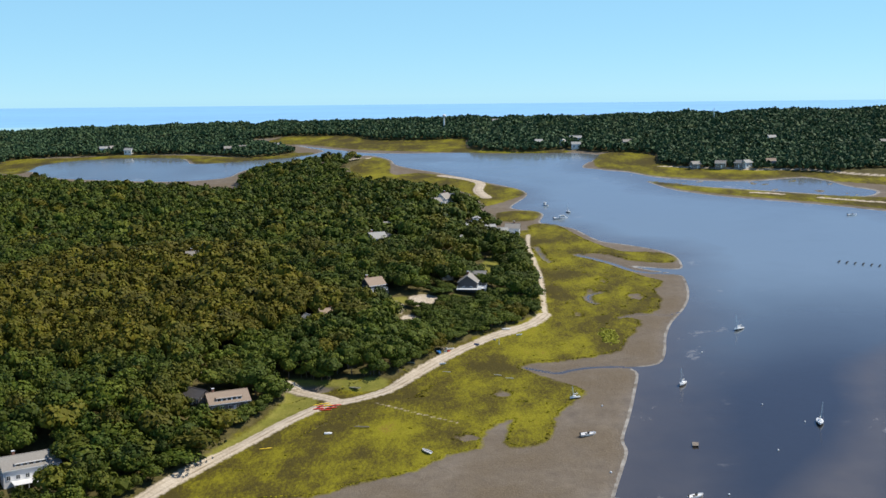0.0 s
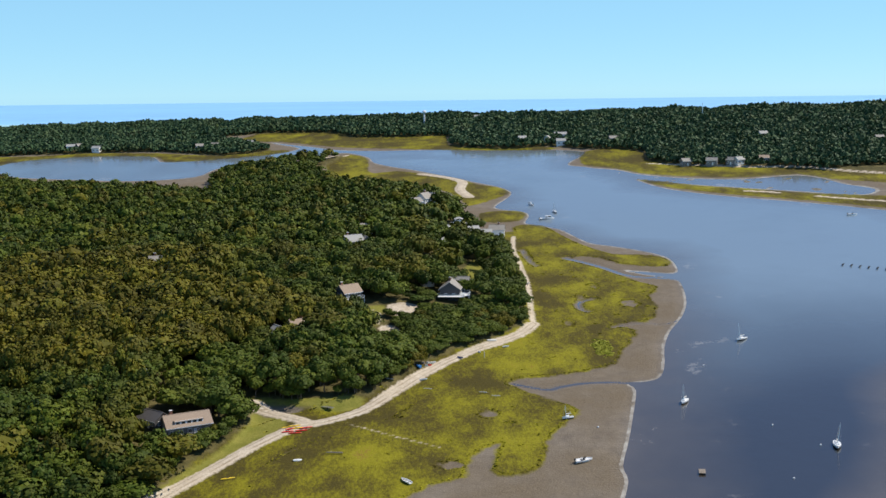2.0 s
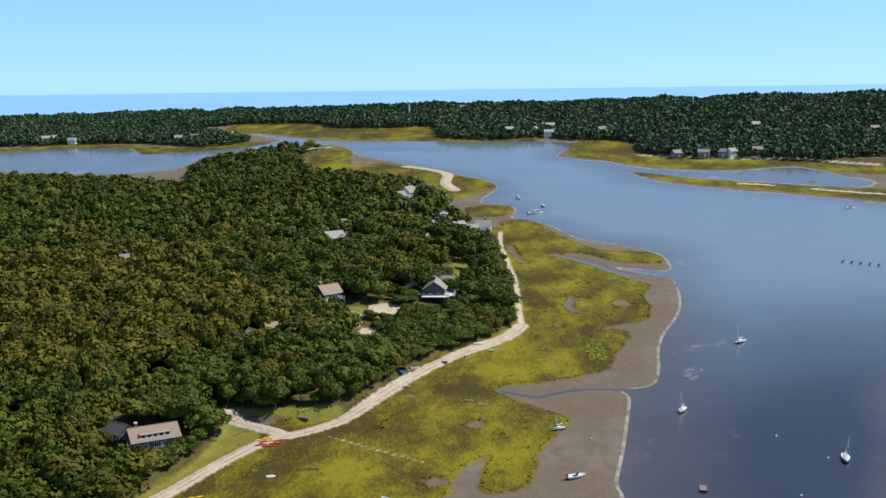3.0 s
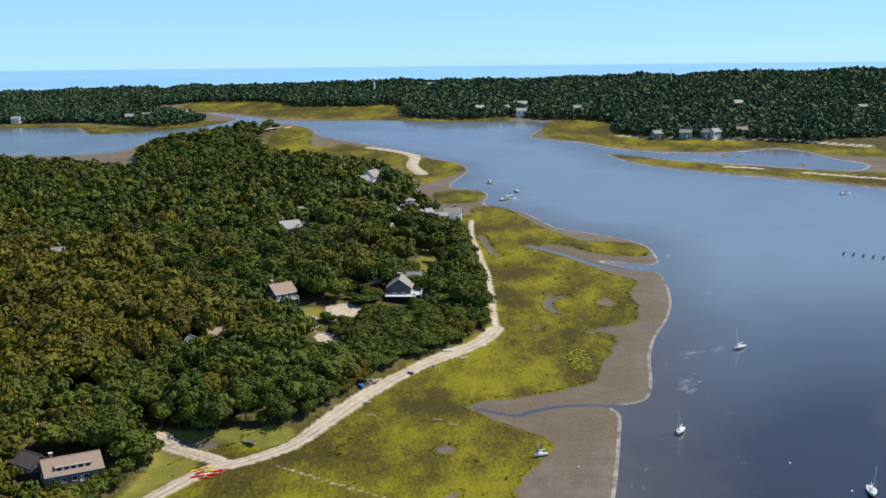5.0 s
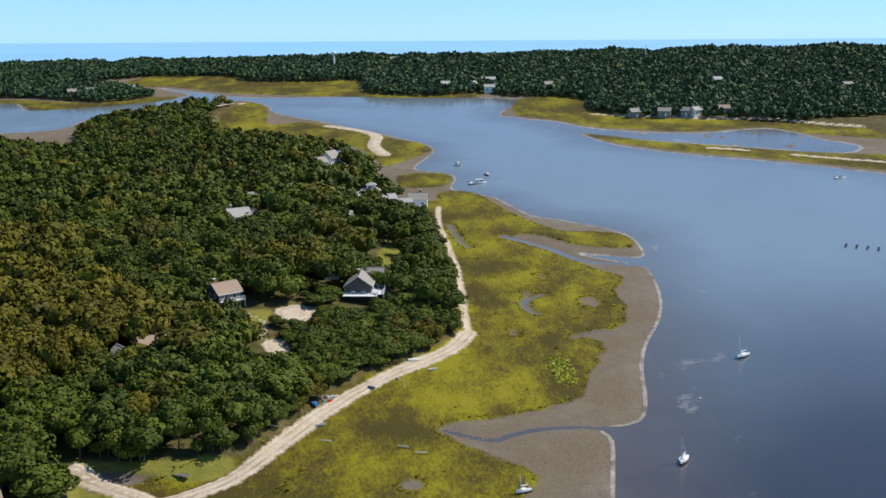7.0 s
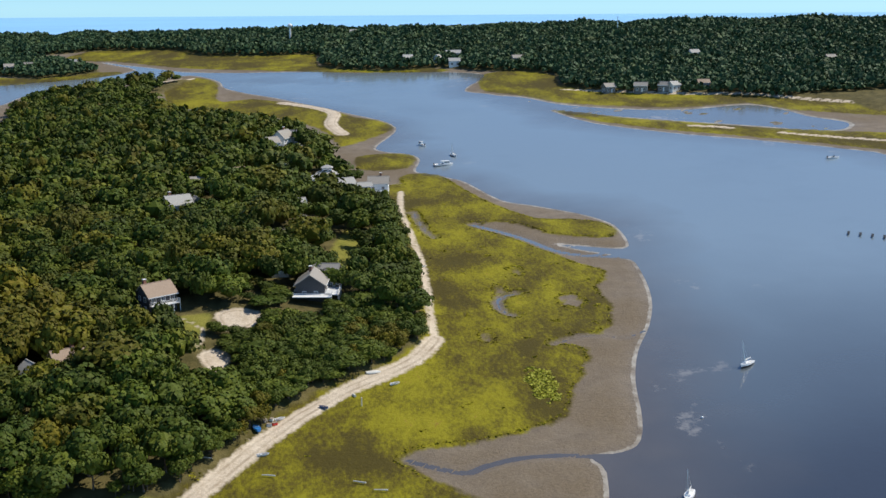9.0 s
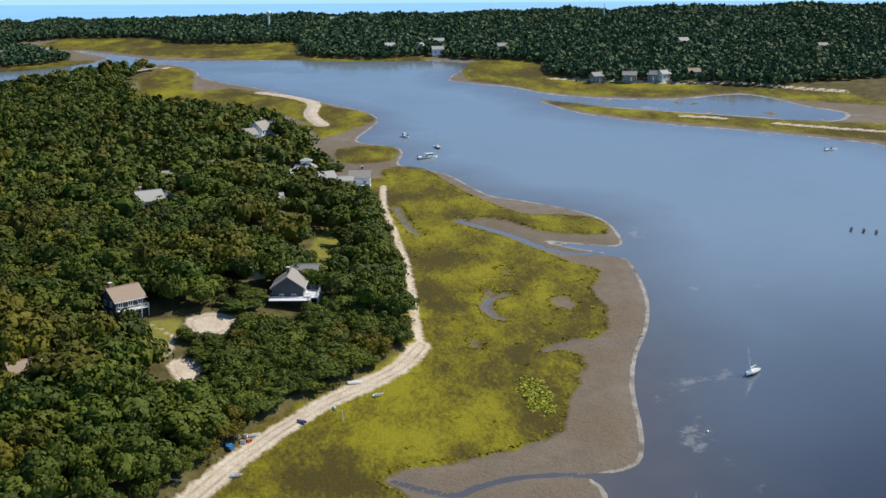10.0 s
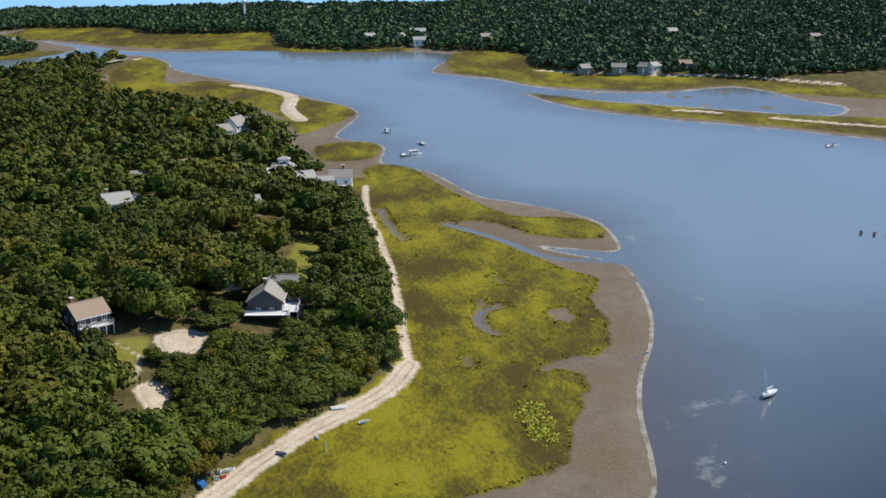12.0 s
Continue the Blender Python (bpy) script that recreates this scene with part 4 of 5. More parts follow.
LOT = [
    # x, y, turn, length, depth, eave, peak, wall, roof, label, chimney, storeys
    (-28.5, 486.5, 38, 8.2, 6.6, 5.0, 7.6, DARK_WALL, ROOF_TAN, "dark shingled two-storey house with a tan gable roof", -3.0, 2),
    (12.6, 498, 82, 10.0, 8.0, 3.9, 6.6, DARK_WALL, ROOF_GREY, "dark grey gabled house with white windows and wide decks", 0.8, 1),
    (16.5, 505.5, -12, 7.5, 6.5, 4.2, 6.8, SHINGLE, ROOF_GREY, "grey shingled wing behind the dark gabled house", None, 1),
    (-71.2, 373.5, 27, 13.5, 7.5, 3.2, 6.0, SHINGLE, ROOF_TAN, "shingled ranch house with a brown roof and white dormer", -4.5, 1),
    (-81.5, 376, -38, 8.0, 6.0, 2.6, 4.6, DARK_WALL, ROOF_DARK, "low dark shingled house wing among trees", None, 1),
    (-121, 327, 33, 16, 8.5, 3.9, 6.6, WHITE, ROOF_GREY, "white house with grey roofs and a broad deck", -4.0, 1),
    (-133, 318, 33, 9, 7.0, 3.0, 5.0, WHITE, ROOF_GREY, "low white wing with a grey roof", None, 1),
    (-117.7, 557, 12, 11, 6.5, 6.4, 8.8, SHINGLE, ROOF_GREY, "long house with a grey roof deep in the woods", -3.0, 2),
    (-32, 583, 28, 8.5, 6.5, 4.8, 7.4, WHITE, ROOF_PALE, "white gabled house with a pale roof in the woods", -2.5, 2),
    (-26.5, 586, -62, 5, 4.5, 3.8, 5.6, SHINGLE, ROOF_GREY, "small grey wing beside the white gabled house", None, 1),
    (-28, 609, 15, 8, 6, 3.4, 5.4, WHITE, ROOF_GREY, "white house with a grey roof among pines", None, 2),
    (26.2, 621, 20, 8, 6, 2.6, 4.6, SHINGLE, ROOF_PALE, "low shingled house with a pale roof by the shore", None, 1),
    (39.7, 620, -8, 7.5, 6.5, 3.4, 5.6, WHITE, ROOF_GREY, "white beach house with a grey roof and chimney", 0.8, 1),
    (34.0, 617, 10, 5, 3.5, 2.4, 3.6, WHITE, ROOF_PALE, "small white shed beside the beach house", None, 1),
    (3, 696, 62, 9, 6, 5.4, 8.2, WHITE, ROOF_GREY, "tall white house with steep grey gables", 1.5, 2),
    (8, 700, -25, 7, 5.5, 5.0, 7.6, WHITE, ROOF_PALE, "white gabled wing of the tall white house", None, 2),
    (-2, 688, 40, 6, 5, 4.4, 6.4, WHITE, ROOF_GREY, "small white house with a grey roof among pines", None, 1),
    (-154, 456, 24, 8, 6, 5.0, 7.4, WHITE, ROOF_GREY, "white house half hidden in the woods", None, 2),
    (-44, 448, 30, 8, 6.5, 4.4, 6.8, SHINGLE, ROOF_TAN, "shingled house with a brown roof in the oak wood", 1.0, 2),
    (-51, 443, -55, 7, 5, 4.2, 6.2, WHITE, ROOF_PALE, "white house end beside the brown-roofed house", None, 1),
    (8, 579, 18, 7, 5.5, 3.4, 5.4, WHITE, ROOF_PALE, "white cottage showing through the pines", None, 1),
    (6, 538, 8, 9, 6, 4.2, 6.2, WHITE, ROOF_GREY, "white cottage with a grey roof behind pines", None, 1),
    (10, 549, -20, 5, 4, 4.0, 5.6, WHITE, ROOF_PALE, "small white outbuilding in the clearing", None, 1),
    (-13, 626, 30, 8, 6, 3.2, 5.4, SHINGLE, ROOF_TAN, "shingled house with a tan roof in the pines", None, 2),
    (4, 632, -40, 4.5, 4, 5.0, 7.0, WHITE, ROOF_PALE, "small white cottage with a steep pale roof", None, 1),
    (3, 514, 20, 5, 4, 3.6, 5.2, WHITE, ROOF_PALE, "white garage behind the dark gabled house", None, 1),
]
FAR_LOT = [
    (-297, 1023, 10, 10, ROOF_PALE), (-290, 1024, 40, 7, ROOF_GREY), (-272, 1011, -15, 10, ROOF_PALE), (-180, 983, 20, 9, ROOF_GREY), (-167, 985, 5, 10, ROOF_GREY), (-140, 989, -10, 9, ROOF_PALE),
    (81, 930, 15, 9, ROOF_PALE), (112, 940, 5, 14, ROOF_PALE), (109, 912, 0, 10, ROOF_PALE), (100, 924, 60, 6, ROOF_PALE), (178, 795, 20, 9, ROOF_GREY), (194, 788, -20, 10, ROOF_GREY),
    (211, 784, 30, 9, ROOF_PALE), (206, 785, -40, 8, ROOF_GREY), (227, 783, 0, 9, ROOF_TAN), (149, 905, 10, 12, ROOF_GREY), (54, 1075, 0, 9, ROOF_PALE), (255, 880, 15, 9, ROOF_PALE), (330, 850, 10, 9, ROOF_GREY),
]


def build_houses():
    for x, y, turn, w, d, eave, peak, wall, roof, label, chimney, storeys in LOT:
        decks, dormer = (), None
        if (x, y) == (12.6, 498):
            decks = ((-6.9, -0.8, 4.0, 10.5, 1.5, WHITE), (-1.5, -5.9, 9.0, 3.8, 1.5, WHITE))
        if (x, y) == (-121, 327):
            decks, dormer = ((1.0, -6.2, 14.0, 4.2, 0.4, WHITE, False),), (9.0, 0.9)
        if (x, y) == (-71.2, 373.5):
            dormer = (8.5, 1.2)
        if (x, y) == (-28.5, 486.5):
            decks = ((0, -4.4, 8.0, 1.8, 2.7, WHITE),)
        if (x, y) == (39.7, 620):
            decks = ((0, -4.6, 8.0, 2.4, 0.8, WHITE),)
        house(x, y, turn, w, d, eave, peak, wall, roof, label, chimney, decks, dormer, storeys)
    hip_house(20.6, 637, -5, 7.5, 6.0, "two-tier shore house with pale hipped roofs and white gallery")
    house(16.5, 630, -15, 6.5, 4.0, 2.4, 3.6, WHITE, WHITE, "low bright white shore cottage beside the hipped house")
    for x, y, turn, w, roof in FAR_LOT:
        house(x, y + 6, turn, w * 0.68, 4.2, 3.4, 5.0, WHITE if roof is ROOF_PALE else SHINGLE, roof, "far shore house with a pale gable roof above trees" if roof is ROOF_PALE else "far shingled shore house among dark trees", group="far houses")
    # water tower and mast on the ridge
    t = thing("water_tower", 5.5, 1072, 0, None, "slim white water tower on the wooded ridge", "water tower")
    part("shaft", rod(0.9, 0.6, (0, 0, 0), (0, 0, 12), 12), WHITE, t)
    bm = bmesh.new()
    bmesh.ops.create_uvsphere(bm, u_segments=16, v_segments=10, radius=1.9, matrix=Matrix.Translation((0, 0, 13)) @ Matrix.Diagonal((1, 1, 0.8, 1)))
    part("tank", bm, WHITE, t)
    t = thing("radio_mast", 239, 1005, 0, None, "thin grey radio mast above the woods", "mast")
    part("pole", rod(0.45, 0.2, (0, 0, 0), (0, 0, 14), 6), ALUMINIUM, t)
    for h in (9, 11, 13):
        part("arm", box(1.6, 0.15, 0.15, 0, 0, h), ALUMINIUM, t)
    # utility pole by the ranch house
    t = thing("utility_pole", -88, 396, 10, None, "weathered wooden utility pole with a lamp", "pole")
    part("pole", rod(0.17, 0.11, (0, 0, -0.5), (0, 0, 9.5), 8), CANVAS, t)
    part("crossarm", box(1.9, 0.12, 0.14, 0, 0, 8.6), WOOD, t)
    part("lamp", rod(0.16, 0.26, (0.5, -0.5, 8.2), (0.5, -0.5, 8.5), 10), ALUMINIUM, t)


for _n, _row in enumerate(LOT):
    seen = _n in (0, 1, 3, 5, 7, 8, 11, 12, 14)  # houses that stand in the open
    FOOTPRINTS.append((_row[0], _row[1], 0.5 * max(_row[3], _row[4]) + (2.0 if seen else 0.6)))
    if seen:
        LOWS.append((_row[0] + 0.5, _row[1] - 0.5 * _row[4] - 5.0, 6.5))
FOOTPRINTS += [(11, 487, 6), (18, 494, 4.5), (20.6, 634, 7), (16.5, 629, 5), (14, 560, 5), (9, 553, 4), (10, 483, 6), (-121, 318, 8), (-111, 320, 7), (-88, 396, 3)]
LOWS += [(19, 527, 8), (22, 518, 7), (25, 536, 7), (20.6, 622, 10), (27, 611, 9), (38, 604, 10), (20, 612, 8), (4, 685, 9), (-121, 307, 10), (-70, 362, 9), (-63, 366, 6), (-79, 366, 6), (12, 480, 10)]
FOOTPRINTS += [(r[0], r[1] + 5, 0.4 * r[3] + 1.4) for r in FAR_LOT]


# ---- boats ----
def hull_shape(length, beam, depth, transom=0.75, sheer=0.25, cavity=0.0):
    """A hull along y, bow at +y, keel at z 0, with a deck, or a hollow of that depth."""
    n, ring = 13, []
    bm = bmesh.new()
    for i in range(n):
        t = i / (n - 1)
        half = beam / 2 * (transom + (1 - transom) * math.sin(min(1, t / 0.45) * math.pi / 2)) * (1 - max(0, (t - 0.45) / 0.55) ** 2.2 * 0.97)
        top = depth * (1 + sheer * t * t)
        keel = depth * 0.55 * max(0, (t - 0.6) / 0.4) ** 2
        yy = (t - 0.5) * length
        prof = [(-half, top), (-half * 0.93, top * 0.55 + keel * 0.4), (-half * 0.6, top * 0.12 + keel * 0.8), (0, keel), (half * 0.6, top * 0.12 + keel * 0.8), (half * 0.93, top * 0.55 + keel * 0.4), (half, top)]
        if cavity:
            prof += [(half * 0.86, top - 0.01), (half * 0.72, top - cavity), (-half * 0.72, top - cavity), (-half * 0.86, top - 0.01)]
        ring.append([bm.verts.new((px, yy, pz)) for px, pz in prof])
    k = len(ring[0])
    for a, b in zip(ring, ring[1:]):
        for j in range(k):
            bm.faces.new((a[j], a[(j + 1) % k], b[(j + 1) % k], b[j]))
    for r in (ring[0], ring[-1]):
        bm.faces.new(r)
    bmesh.ops.recalc_face_normals(bm, faces=bm.faces[:])
    return bm


def sailboat(x, y, turn, length=5.6, heel=0.0, label="", ground=False):
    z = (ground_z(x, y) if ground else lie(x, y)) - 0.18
    ob = thing("sailboat", x, y, turn, z, label, "sailboat", "moored boats", (0, heel))
    b = length * 0.36
    part("hull", hull_shape(length, b, 0.85, 0.6), HULL, ob, "glossy white hull")
    part("boot_stripe", hull_shape(length * 0.99, b * 0.985, 0.42, 0.6, 0.0), HULL_DARK, ob)
    part("cabin", box(b * 0.52, length * 0.34, 0.42, 0, length * 0.06, 0.86, bevel=0.1), HULL, ob)
    part("cockpit", box(b * 0.5, length * 0.26, 0.06, 0, -length * 0.26, 0.855), CANVAS, ob)
    part("mast", rod(0.10, 0.06, (0, length * 0.14, 0.85), (0, length * 0.14, length * 1.15), 8), ALUMINIUM, ob)
    bm = part("boom", rod(0.06, 0.06, (0, length * 0.14, 1.6), (0, -length * 0.36, 1.65), 8), ALUMINIUM, ob)
    part("furled_sail", rod(0.13, 0.09, (0, length * 0.12, 1.74), (0, -length * 0.34, 1.76), 8), CANVAS, bm)
    top = (0, length * 0.14, length * 1.13)
    for e in ((0, length * 0.48, 1.0), (b * 0.42, length * 0.08, 0.95), (-b * 0.42, length * 0.08, 0.95), (0, -length * 0.48, 0.9)):
        part("stay", rod(0.018, 0.018, e, top, 4), ALUMINIUM, ob)
    part("rudder", box(0.06, 0.35, 0.8, 0, -length * 0.5 - 0.12, 0.1), HULL_DARK, ob)
    return ob


def motorboat(x, y, turn, length=4.8, label="", ground=False, cabin=False):
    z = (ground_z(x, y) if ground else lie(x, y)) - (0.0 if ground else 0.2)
    ob = thing("motorboat", x, y, turn, z, label, "motorboat", "moored boats", (0, 5 if ground else 0))
    b = length * 0.38
    part("hull", hull_shape(length, b, 0.75, 0.85, 0.3, 0.22), HULL, ob, "white fibreglass hull")
    part("rub_rail", box(b * 0.9, 0.06, 0.06, 0, -length * 0.49, 0.72), RUBBER, ob)
    part("console", box(b * 0.34, 0.5, 0.75, 0, 0.0, 0.38, bevel=0.05), RUBBER if not cabin else HULL, ob)
    part("windscreen", box(b * 0.34, 0.05, 0.35, 0, 0.27, 1.12, (-20, 0, 0)), GLASS, ob)
    part("seat", box(b * 0.4, 0.42, 0.4, 0, -0.75, 0.38, bevel=0.05), RUBBER, ob)
    if cabin:
        cb = part("cabin", box(b * 0.7, length * 0.32, 1.2, 0, length * 0.12, 0.7, bevel=0.08), HULL, ob)
        part("roof", box(b * 0.8, length * 0.42, 0.08, 0, length * 0.08, 1.95), HULL, cb)
        part("pane", box(b * 0.72, length * 0.26, 0.45, 0, length * 0.12, 1.35), GLASS, cb)
    o = part("outboard", box(0.36, 0.45, 0.6, 0, -length * 0.5 - 0.2, 0.75, bevel=0.08), RUBBER, ob, "black outboard motor")
    part("leg", box(0.14, 0.2, 0.9, 0, -length * 0.5 - 0.15, -0.1), RUBBER, o)
    return ob


def skiff(x, y, turn, length=3.6, mat=None, label="", heel=0.0, upturned=False):
    ob = thing("skiff", x, y, turn, ground_z(x, y) + (0.52 if upturned else 0.02), label, "rowing boat", "beached boats", (0, 180 + heel if upturned else heel))
    part("hull", hull_shape(length, length * 0.36, 0.5, 0.75, 0.2, 0.0 if upturned else 0.32), mat or HULL, ob)
    if not upturned:
        for t in (-0.28, 0.02, 0.26):
            part("thwart", box(length * 0.27, 0.22, 0.05, 0, t * length, 0.36), WOOD, ob, "wooden thwart")
    return ob


def kayak(x, y, turn, mat, label, lift=0.0, length=4.2):
    ob = thing("kayak", x, y, turn, ground_z(x, y) + 0.02 + lift, label, "kayak", "kayaks by the landing")
    bm = bmesh.new()
    bmesh.ops.create_uvsphere(bm, u_segments=12, v_segments=12, radius=1, matrix=Matrix.Translation((0, 0, 0.17)) @ Matrix.Diagonal((0.36, length / 2, 0.19, 1)))
    part("hull", bm, mat, ob)
    part("seat_well", box(0.4, 0.9, 0.04, 0, -0.1, 0.345, bevel=0.015), RUBBER, ob, "black seat well")
    return ob


def mooring_buoy(x, y, size=0.3, z=None):
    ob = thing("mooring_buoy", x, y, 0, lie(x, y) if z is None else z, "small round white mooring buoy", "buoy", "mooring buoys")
    bm = bmesh.new()
    bmesh.ops.create_uvsphere(bm, u_segments=12, v_segments=8, radius=size, matrix=Matrix.Translation((0, 0, size * 0.5)))
    part("float", bm, HULL, ob)
    part("band", rod(size * 1.02, size * 1.02, (0, 0, size * 0.42), (0, 0, size * 0.58), 12), HULL_BLUE, ob)
    part("ring", rod(0.05, 0.05, (0, 0, size * 1.4), (0, 0, size * 1.75), 6), ALUMINIUM, ob)


def build_boats():
    sailboat(82.3, 383, 150, 5.4, 4, "small white sloop moored in the shallows")
    sailboat(116, 440, 130, 5.6, 10, "white sloop heeled a little on its mooring")
    sailboat(116.2, 344, 165, 6.2, -6, "white sloop with bare mast lying at low water")
    sailboat(44.5, 373.5, 115, 3.8, 12, "small white sailing dinghy lying on the mud", True)
    motorboat(44.9, 342.4, -70, 5.2, "white open motorboat aground on the mudflat", True)
    motorboat(68.1, 297.7, -60, 5.0, "open motorboat with dark outboard in the shallows")
    motorboat(70, 662, -75, 8.5, "white cabin cruiser moored in the creek", cabin=True)
    sailboat(76, 678, 20, 5.0, 0, "small white sailboat moored in the creek")
    motorboat(64.9, 702, 30, 4.6, "small white motorboat moored in the creek", cabin=True)
    motorboat(227.6, 632, -80, 5.5, "grey-white motorboat moored by the far marsh")
    skiff(-4.5, 335.3, 35, 4.6, HULL, "blue-grey rowing skiff beached on the marsh")
    skiff(-35.7, 353.4, -75, 2.6, HULL, "white upturned dinghy on the marsh grass", 0, True)
    skiff(31, 444.7, -70, 2.4, HULL, "white dinghy beside the sandy track")
    skiff(21, 440, 20, 1.8, CANVAS, "pale upturned dinghy on the sand", 0, True)
    skiff(13.8, 434.4, 60, 2.2, HULL_BLUE, "blue and white skiff on the sand")
    skiff(26.3, 450.6, -75, 3.8, CANVAS, "long pale boat under the bluff", 0, True)
    skiff(46.2, 527.6, -70, 3.0, HULL, "white skiff at the marsh edge")
    skiff(4.1, 429.4, -65, 2.4, HULL, "white dinghy pulled up on the sand")
    skiff(0.7, 414.3, -80, 2.6, HULL, "white skiff on the sandy track's edge")
    skiff(-13.4, 420.7, -30, 3.0, HULL, "white boat stored under the pines", 6, True)
    skiff(-10.6, 421.6, -20, 2.8, CANVAS, "pale boat stored under the pines", 4, True)
    kayak(-54.1, 343.6, -70, YELLOW, "yellow kayak lying on the marsh grass")
    for i, (dx, dy, a, mat, lift) in enumerate(((0, 0, -60, RED, 0), (1.4, 0.4, -75, YELLOW, 0), (-1.2, 1.2, -65, YELLOW, 0), (2.8, -0.5, -80, RED, 0), (0.6, 1.6, -70, YELLOW, 0.0), (-0.8, -1.4, -72, RED, 0), (4.0, 0.9, -66, RED, 0), (1.2, -1.8, -84, RED, 0))):
        kayak(-39.9 + dx * 1.1, 376.1 + dy * 1.3, a, mat, "red kayak drawn up at the sandy landing" if mat is RED else "yellow kayak drawn up at the sandy landing", lift)
    for x, y in ((103.2, 360.9), (77, 298), (112, 345), (98, 325), (96, 415)):
        mooring_buoy(x, y)
    mooring_buoy(47.8, 315.2, 0.35, ground_z(47.8, 315.2))
    mooring_buoy(52.5, 366, 0.3, ground_z(52.5, 366))
    # a swimming raft
    ob = thing("raft", 75.4, 331.9, -12, lie(75.4, 331.9) - 0.1, "weathered grey wooden raft afloat", "raft")
    for i in range(9):
        part("plank", box(1.8, 0.34, 0.06, 0, -1.6 + 0.4 * i, 0.42), WOOD, ob)
    for s in (-0.7, 0.7):
        part("float", rod(0.24, 0.24, (s, -1.8, 0.2), (s, 1.8, 0.2), 10), HULL_DARK, ob)
    # weathered log seat on the marsh
    ob = thing("driftwood_log", -25.4, 356.7, 80, None, "grey driftwood log lying on the marsh", "log")
    part("log", rod(0.24, 0.17, (0, -2.4, 0.5), (0, 2.4, 0.45), 9), WOOD, ob)
    part("stub", rod(0.1, 0.05, (0, 0.8, 0.5), (0.5, 1.2, 0.95), 6), WOOD, ob)
    for i, (x, y, turn, n) in enumerate(((-10.8, 411, 70, 3), (24, 395, 80, 2), (20, 399, 65, 2), (2.0, 405, 75, 3))):
        ob = thing("driftwood_log", x, y, turn, None, "pale driftwood log on the marsh grass", "log", "driftwood logs")
        part("log", rod(0.16, 0.1, (0, -1.4, 0.45), (0.2, 1.4, 0.42), 8), CANVAS, ob)
    # blue tarpaulin bundle and stacked gear at the foot of the bluff
    ob = thing("tarpaulin_bundle", -0.9, 424, 30, None, "blue tarpaulin over a small boat", "tarpaulin")
    part("cover", hull_shape(2.6, 1.5, 0.8, 0.7, 0.1), BLUE, ob)
    part("rope", rod(0.03, 0.03, (-0.75, 0, 0.82), (0.75, 0, 0.82), 5), CANVAS, ob)
    ob = thing("canvas_shelter", -23.0, 478, 0, None, "blue folded canvas shelter in the yard", "shelter")
    part("cover", hull_shape(2.2, 1.8, 0.9, 0.8, 0.1), BLUE, ob)
    part("pole", rod(0.04, 0.04, (0, 0, 0.5), (0, 0, 1.6), 6), ALUMINIUM, ob)
    for i, (dx, dy, mat) in enumerate(((0, 0, CANVAS), (1.2, 0.8, RED), (-0.9, 0.9, WOOD), (0.5, 1.9, CANVAS))):
        ob = thing("storage_crate", 1.8 + dx, 426.5 + dy, 25 * i, None, "worn crate of fishing gear at the bluff's foot", "crate", "crates under the bluff")
        part("case", box(1.1, 0.8, 0.6, 0, 0, 0, bevel=0.04), mat, ob)
        part("lid", box(1.16, 0.86, 0.08, 0, 0, 0.6, bevel=0.02), WOOD, ob)
    ob = thing("marker_post", 22.5, 434.4, 0, None, "pale wooden marker post in the marsh", "post")
    part("post", rod(0.13, 0.11, (0, 0, -0.3), (0, 0, 2.0), 8), CANVAS, ob)
    part("cap", rod(0.15, 0.1, (0, 0, 2.0), (0, 0, 2.12), 8), WHITE, ob)
    # oyster racks: low rows of cages showing above the water
    for r in range(7):
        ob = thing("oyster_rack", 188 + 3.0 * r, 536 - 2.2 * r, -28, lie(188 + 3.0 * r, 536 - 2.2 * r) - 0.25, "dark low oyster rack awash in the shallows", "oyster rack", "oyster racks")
        part("frame", box(0.5, 9.0, 0.08, 0, 0, 0.22), RUBBER, ob)
        for k in range(5):
            part("cage", box(0.8, 0.9, 0.1, 0, -3.6 + 1.8 * k, 0.27, bevel=0.02), RUBBER, ob)
    ob = thing("parked_trailer", -30, 392, 60, None, "grey boat trailer parked on the verge", "trailer")
    part("frame", box(1.4, 4.2, 0.14, 0, 0, 0.45), ALUMINIUM, ob)
    part("drawbar", box(0.12, 1.8, 0.12, 0, 2.9, 0.45), ALUMINIUM, ob)
    for s in (-1, 1):
        part("wheel", rod(0.32, 0.32, (s * 0.7, -0.5, 0.32), (s * 0.92, -0.5, 0.32), 14), RUBBER, ob)


# ---- marsh grass ----
TUFT, tree_, bsdf_ = material("marsh_grass_blades")
col_ = ramp(tree_, maths(tree_, "MULTIPLY_ADD", noise_tex(tree_, 0.09, 4), 0.7, maths(tree_, "MULTIPLY", noise_tex(tree_, 0.02, 3), 0.35)), (0.36, (0.115, 0.098, 0.008)), (0.45, (0.185, 0.165, 0.010)), (0.54, (0.255, 0.232, 0.012)), (0.64, (0.315, 0.292, 0.016)))
hsv_ = tree_.nodes.new("ShaderNodeHueSaturation")
link(tree_, col_, hsv_.inputs["Color"])
geo_ = tree_.nodes.new("ShaderNodeNewGeometry")
link(tree_, maths(tree_, "MULTIPLY_ADD", geo_.outputs["Random Per Island"], 0.3, 0.85), hsv_.inputs["Value"])
link(tree_, hsv_.outputs[0], bsdf_.inputs["Base Color"])
bsdf_.inputs["Roughness"].default_value = 0.8
bsdf_.inputs["Specular IOR Level"].default_value = 0.15


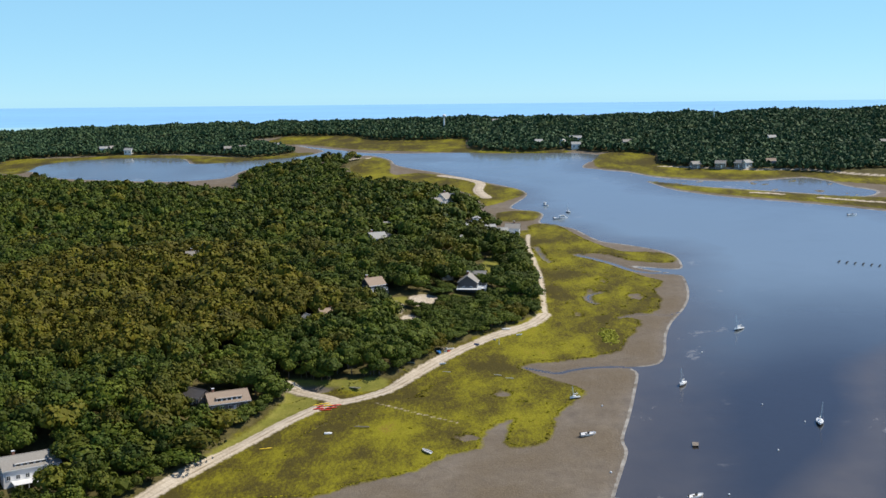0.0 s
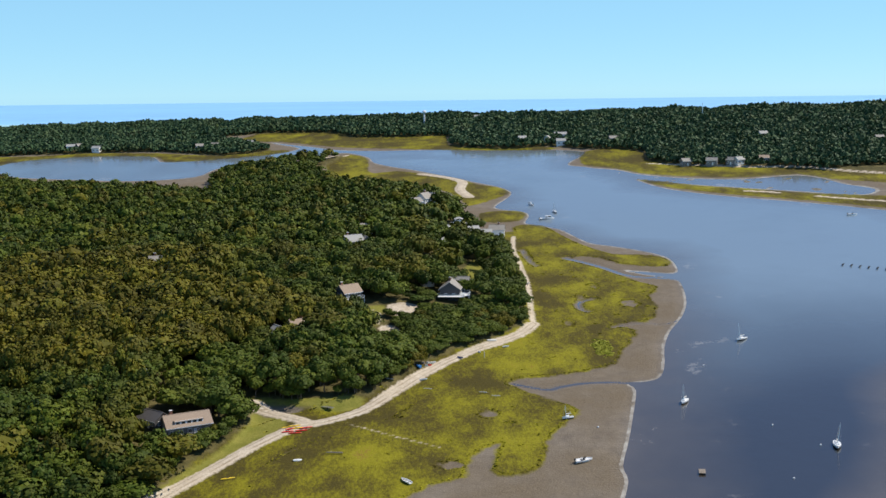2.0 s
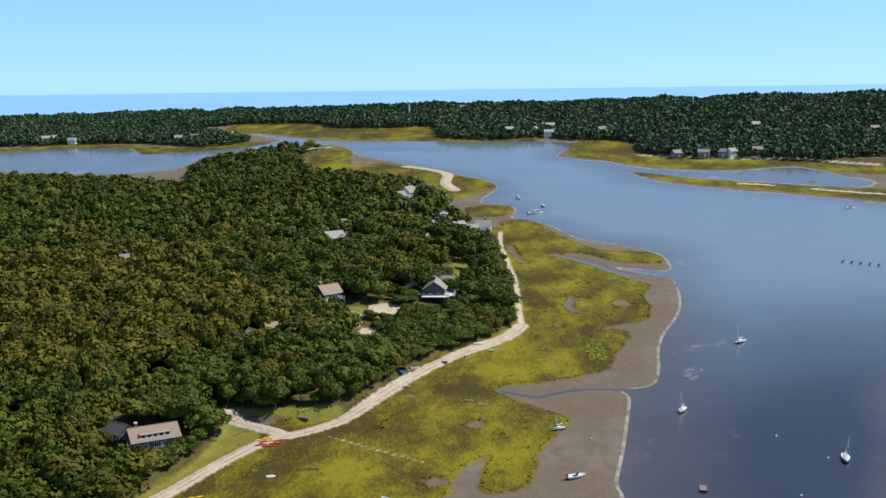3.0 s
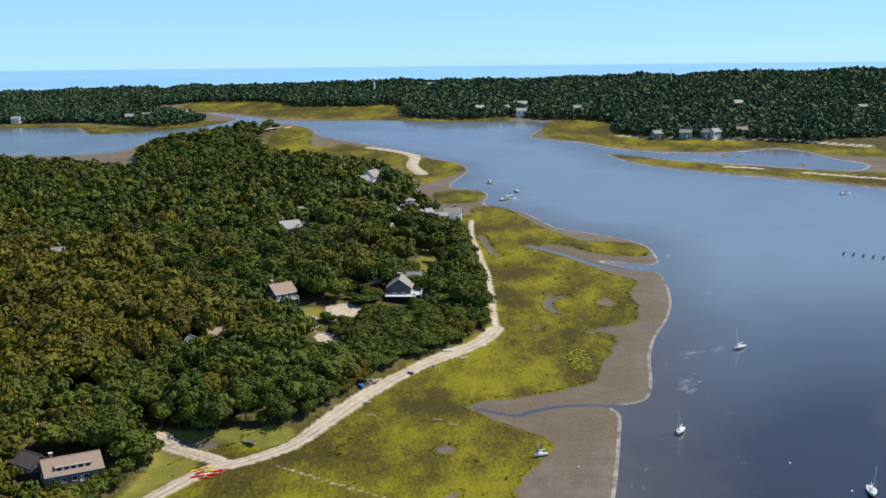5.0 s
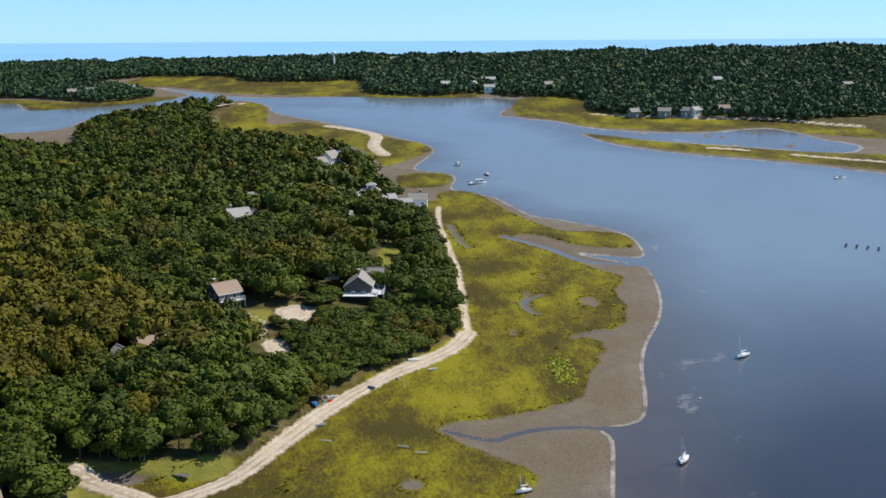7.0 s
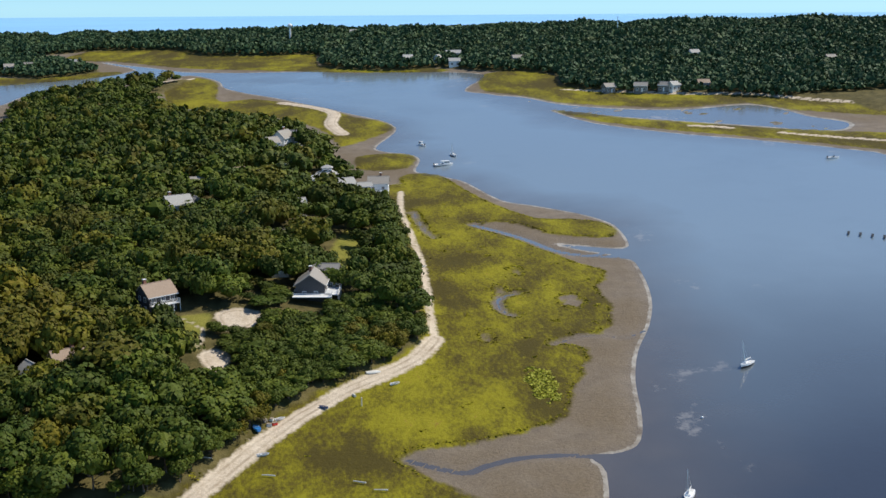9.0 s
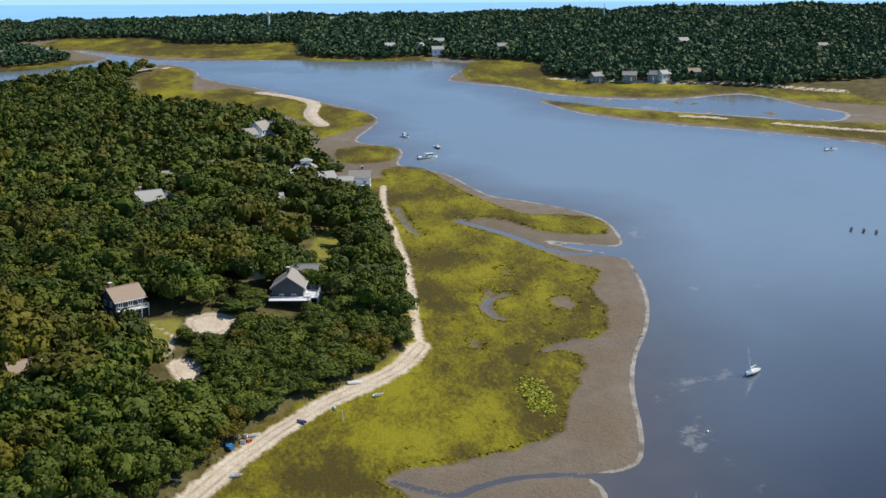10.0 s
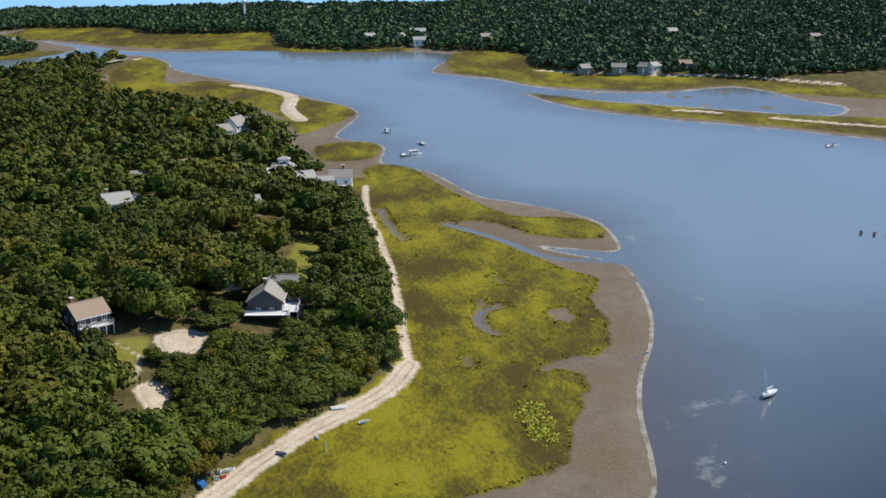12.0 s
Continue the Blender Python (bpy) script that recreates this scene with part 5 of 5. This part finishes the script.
def plant_marsh():
    x, y = scatter(-110, 150, 285, 640, 0.75, 21)
    f = fields(x, y)
    lush = ripple(x, y, 22, 31) + 0.6 * ripple(x, y, 7, 32)
    bare = (ripple(x, y, 30, 33) > 1.05) | (np.abs(ripple(x, y, 46, 34)) < 0.035)
    keep = (f["marsh"] > 0.4 + 1.2 * np.abs(ripple(x, y, 6, 35))) & (f["sand"] < 0) & ~bare & ((f["marsh"] < 1.6) | (ripple(x, y, 9, 37) > 1.05))
    x, y, z, lush = x[keep], y[keep], f["z"][keep], lush[keep]
    r = np.random.default_rng(22)
    n = len(x)
    h = (0.14 + 0.06 * np.clip(lush, -1, 1.5)) * r.uniform(0.7, 1.3, n) + 0.08 * (ripple(x, y, 14, 36) > 0.6)
    V = []
    for k in range(2):
        a = r.uniform(0, 6.283, n)
        w = r.uniform(0.25, 0.5, n)
        way = r.uniform(0, 6.283, n)
        lean = np.stack([np.cos(way), np.sin(way)], -1) * (h * r.uniform(1.2, 2.4, n))[:, None]
        dx, dy = np.cos(a) * w, np.sin(a) * w
        V.append(np.stack([np.stack([x - dx, y - dy, z - 0.05], -1), np.stack([x + dx, y + dy, z - 0.05], -1), np.stack([x + dx * 0.7 + lean[:, 0], y + dy * 0.7 + lean[:, 1], z + h], -1), np.stack([x - dx * 0.5 + lean[:, 0], y - dy * 0.5 + lean[:, 1], z + h * 0.9], -1)], 1))
    V = np.concatenate(V, 0)
    down = np.cross(V[:, 1] - V[:, 0], V[:, 2] - V[:, 0])[:, 2] < 0
    V[down] = V[down][:, ::-1]
    V = V.reshape(-1, 3)
    me = mesh_of("marsh_grass", V, np.arange(len(V)).reshape(-1, 4), TUFT)
    up = np.random.default_rng(23).normal(scale=0.14, size=(len(V) // 4, 3)) + (0, 0, 1)
    soften(me, np.repeat(up / np.linalg.norm(up, axis=1, keepdims=True), 4, axis=0))
    tagged(new("marsh_grass", me), "olive and yellow-green salt marsh grass", "marsh grass", kind="stuff")
    # a stand of fresh green reeds in the olive marsh
    x, y = scatter(55, 76, 424, 452, 0.3, 24)
    keep = np.hypot((x - 65.3) / 3.6, (y - 438.0) / 9.5) + 0.3 * ripple(x, y, 5, 39) < 1
    x, y = x[keep], y[keep]
    z, n = fields(x, y)["z"], len(x)
    a, h = r.uniform(0, 6.283, n), r.uniform(0.12, 0.26, n)
    dx, dy = np.cos(a) * 0.3, np.sin(a) * 0.3
    lx, ly = r.uniform(-0.5, 0.5, n), r.uniform(-0.5, 0.5, n)
    V = np.stack([np.stack([x - dx, y - dy, z], -1), np.stack([x + dx, y + dy, z], -1), np.stack([x + dx * 0.4 + lx, y + dy * 0.4 + ly, z + h], -1), np.stack([x - dx * 0.4 + lx, y - dy * 0.4 + ly, z + h * 0.9], -1)], 1)
    down = np.cross(V[:, 1] - V[:, 0], V[:, 2] - V[:, 0])[:, 2] < 0
    V[down] = V[down][:, ::-1]
    V = V.reshape(-1, 3)
    me = mesh_of("reeds", V, np.arange(len(V)).reshape(-1, 4), plain("fresh_reeds", (0.33, 0.34, 0.02), 0.7, grain=0.6, vary=0.25))
    up = r.normal(scale=0.2, size=(n, 3)) + (0, 0, 1)
    soften(me, np.repeat(up / np.linalg.norm(up, axis=1, keepdims=True), 4, axis=0))
    tagged(new("reeds", me), "bright yellow-green reeds standing in the olive marsh", "reeds", kind="stuff")


build_houses()
build_boats()
plant_marsh()
plant_woods()
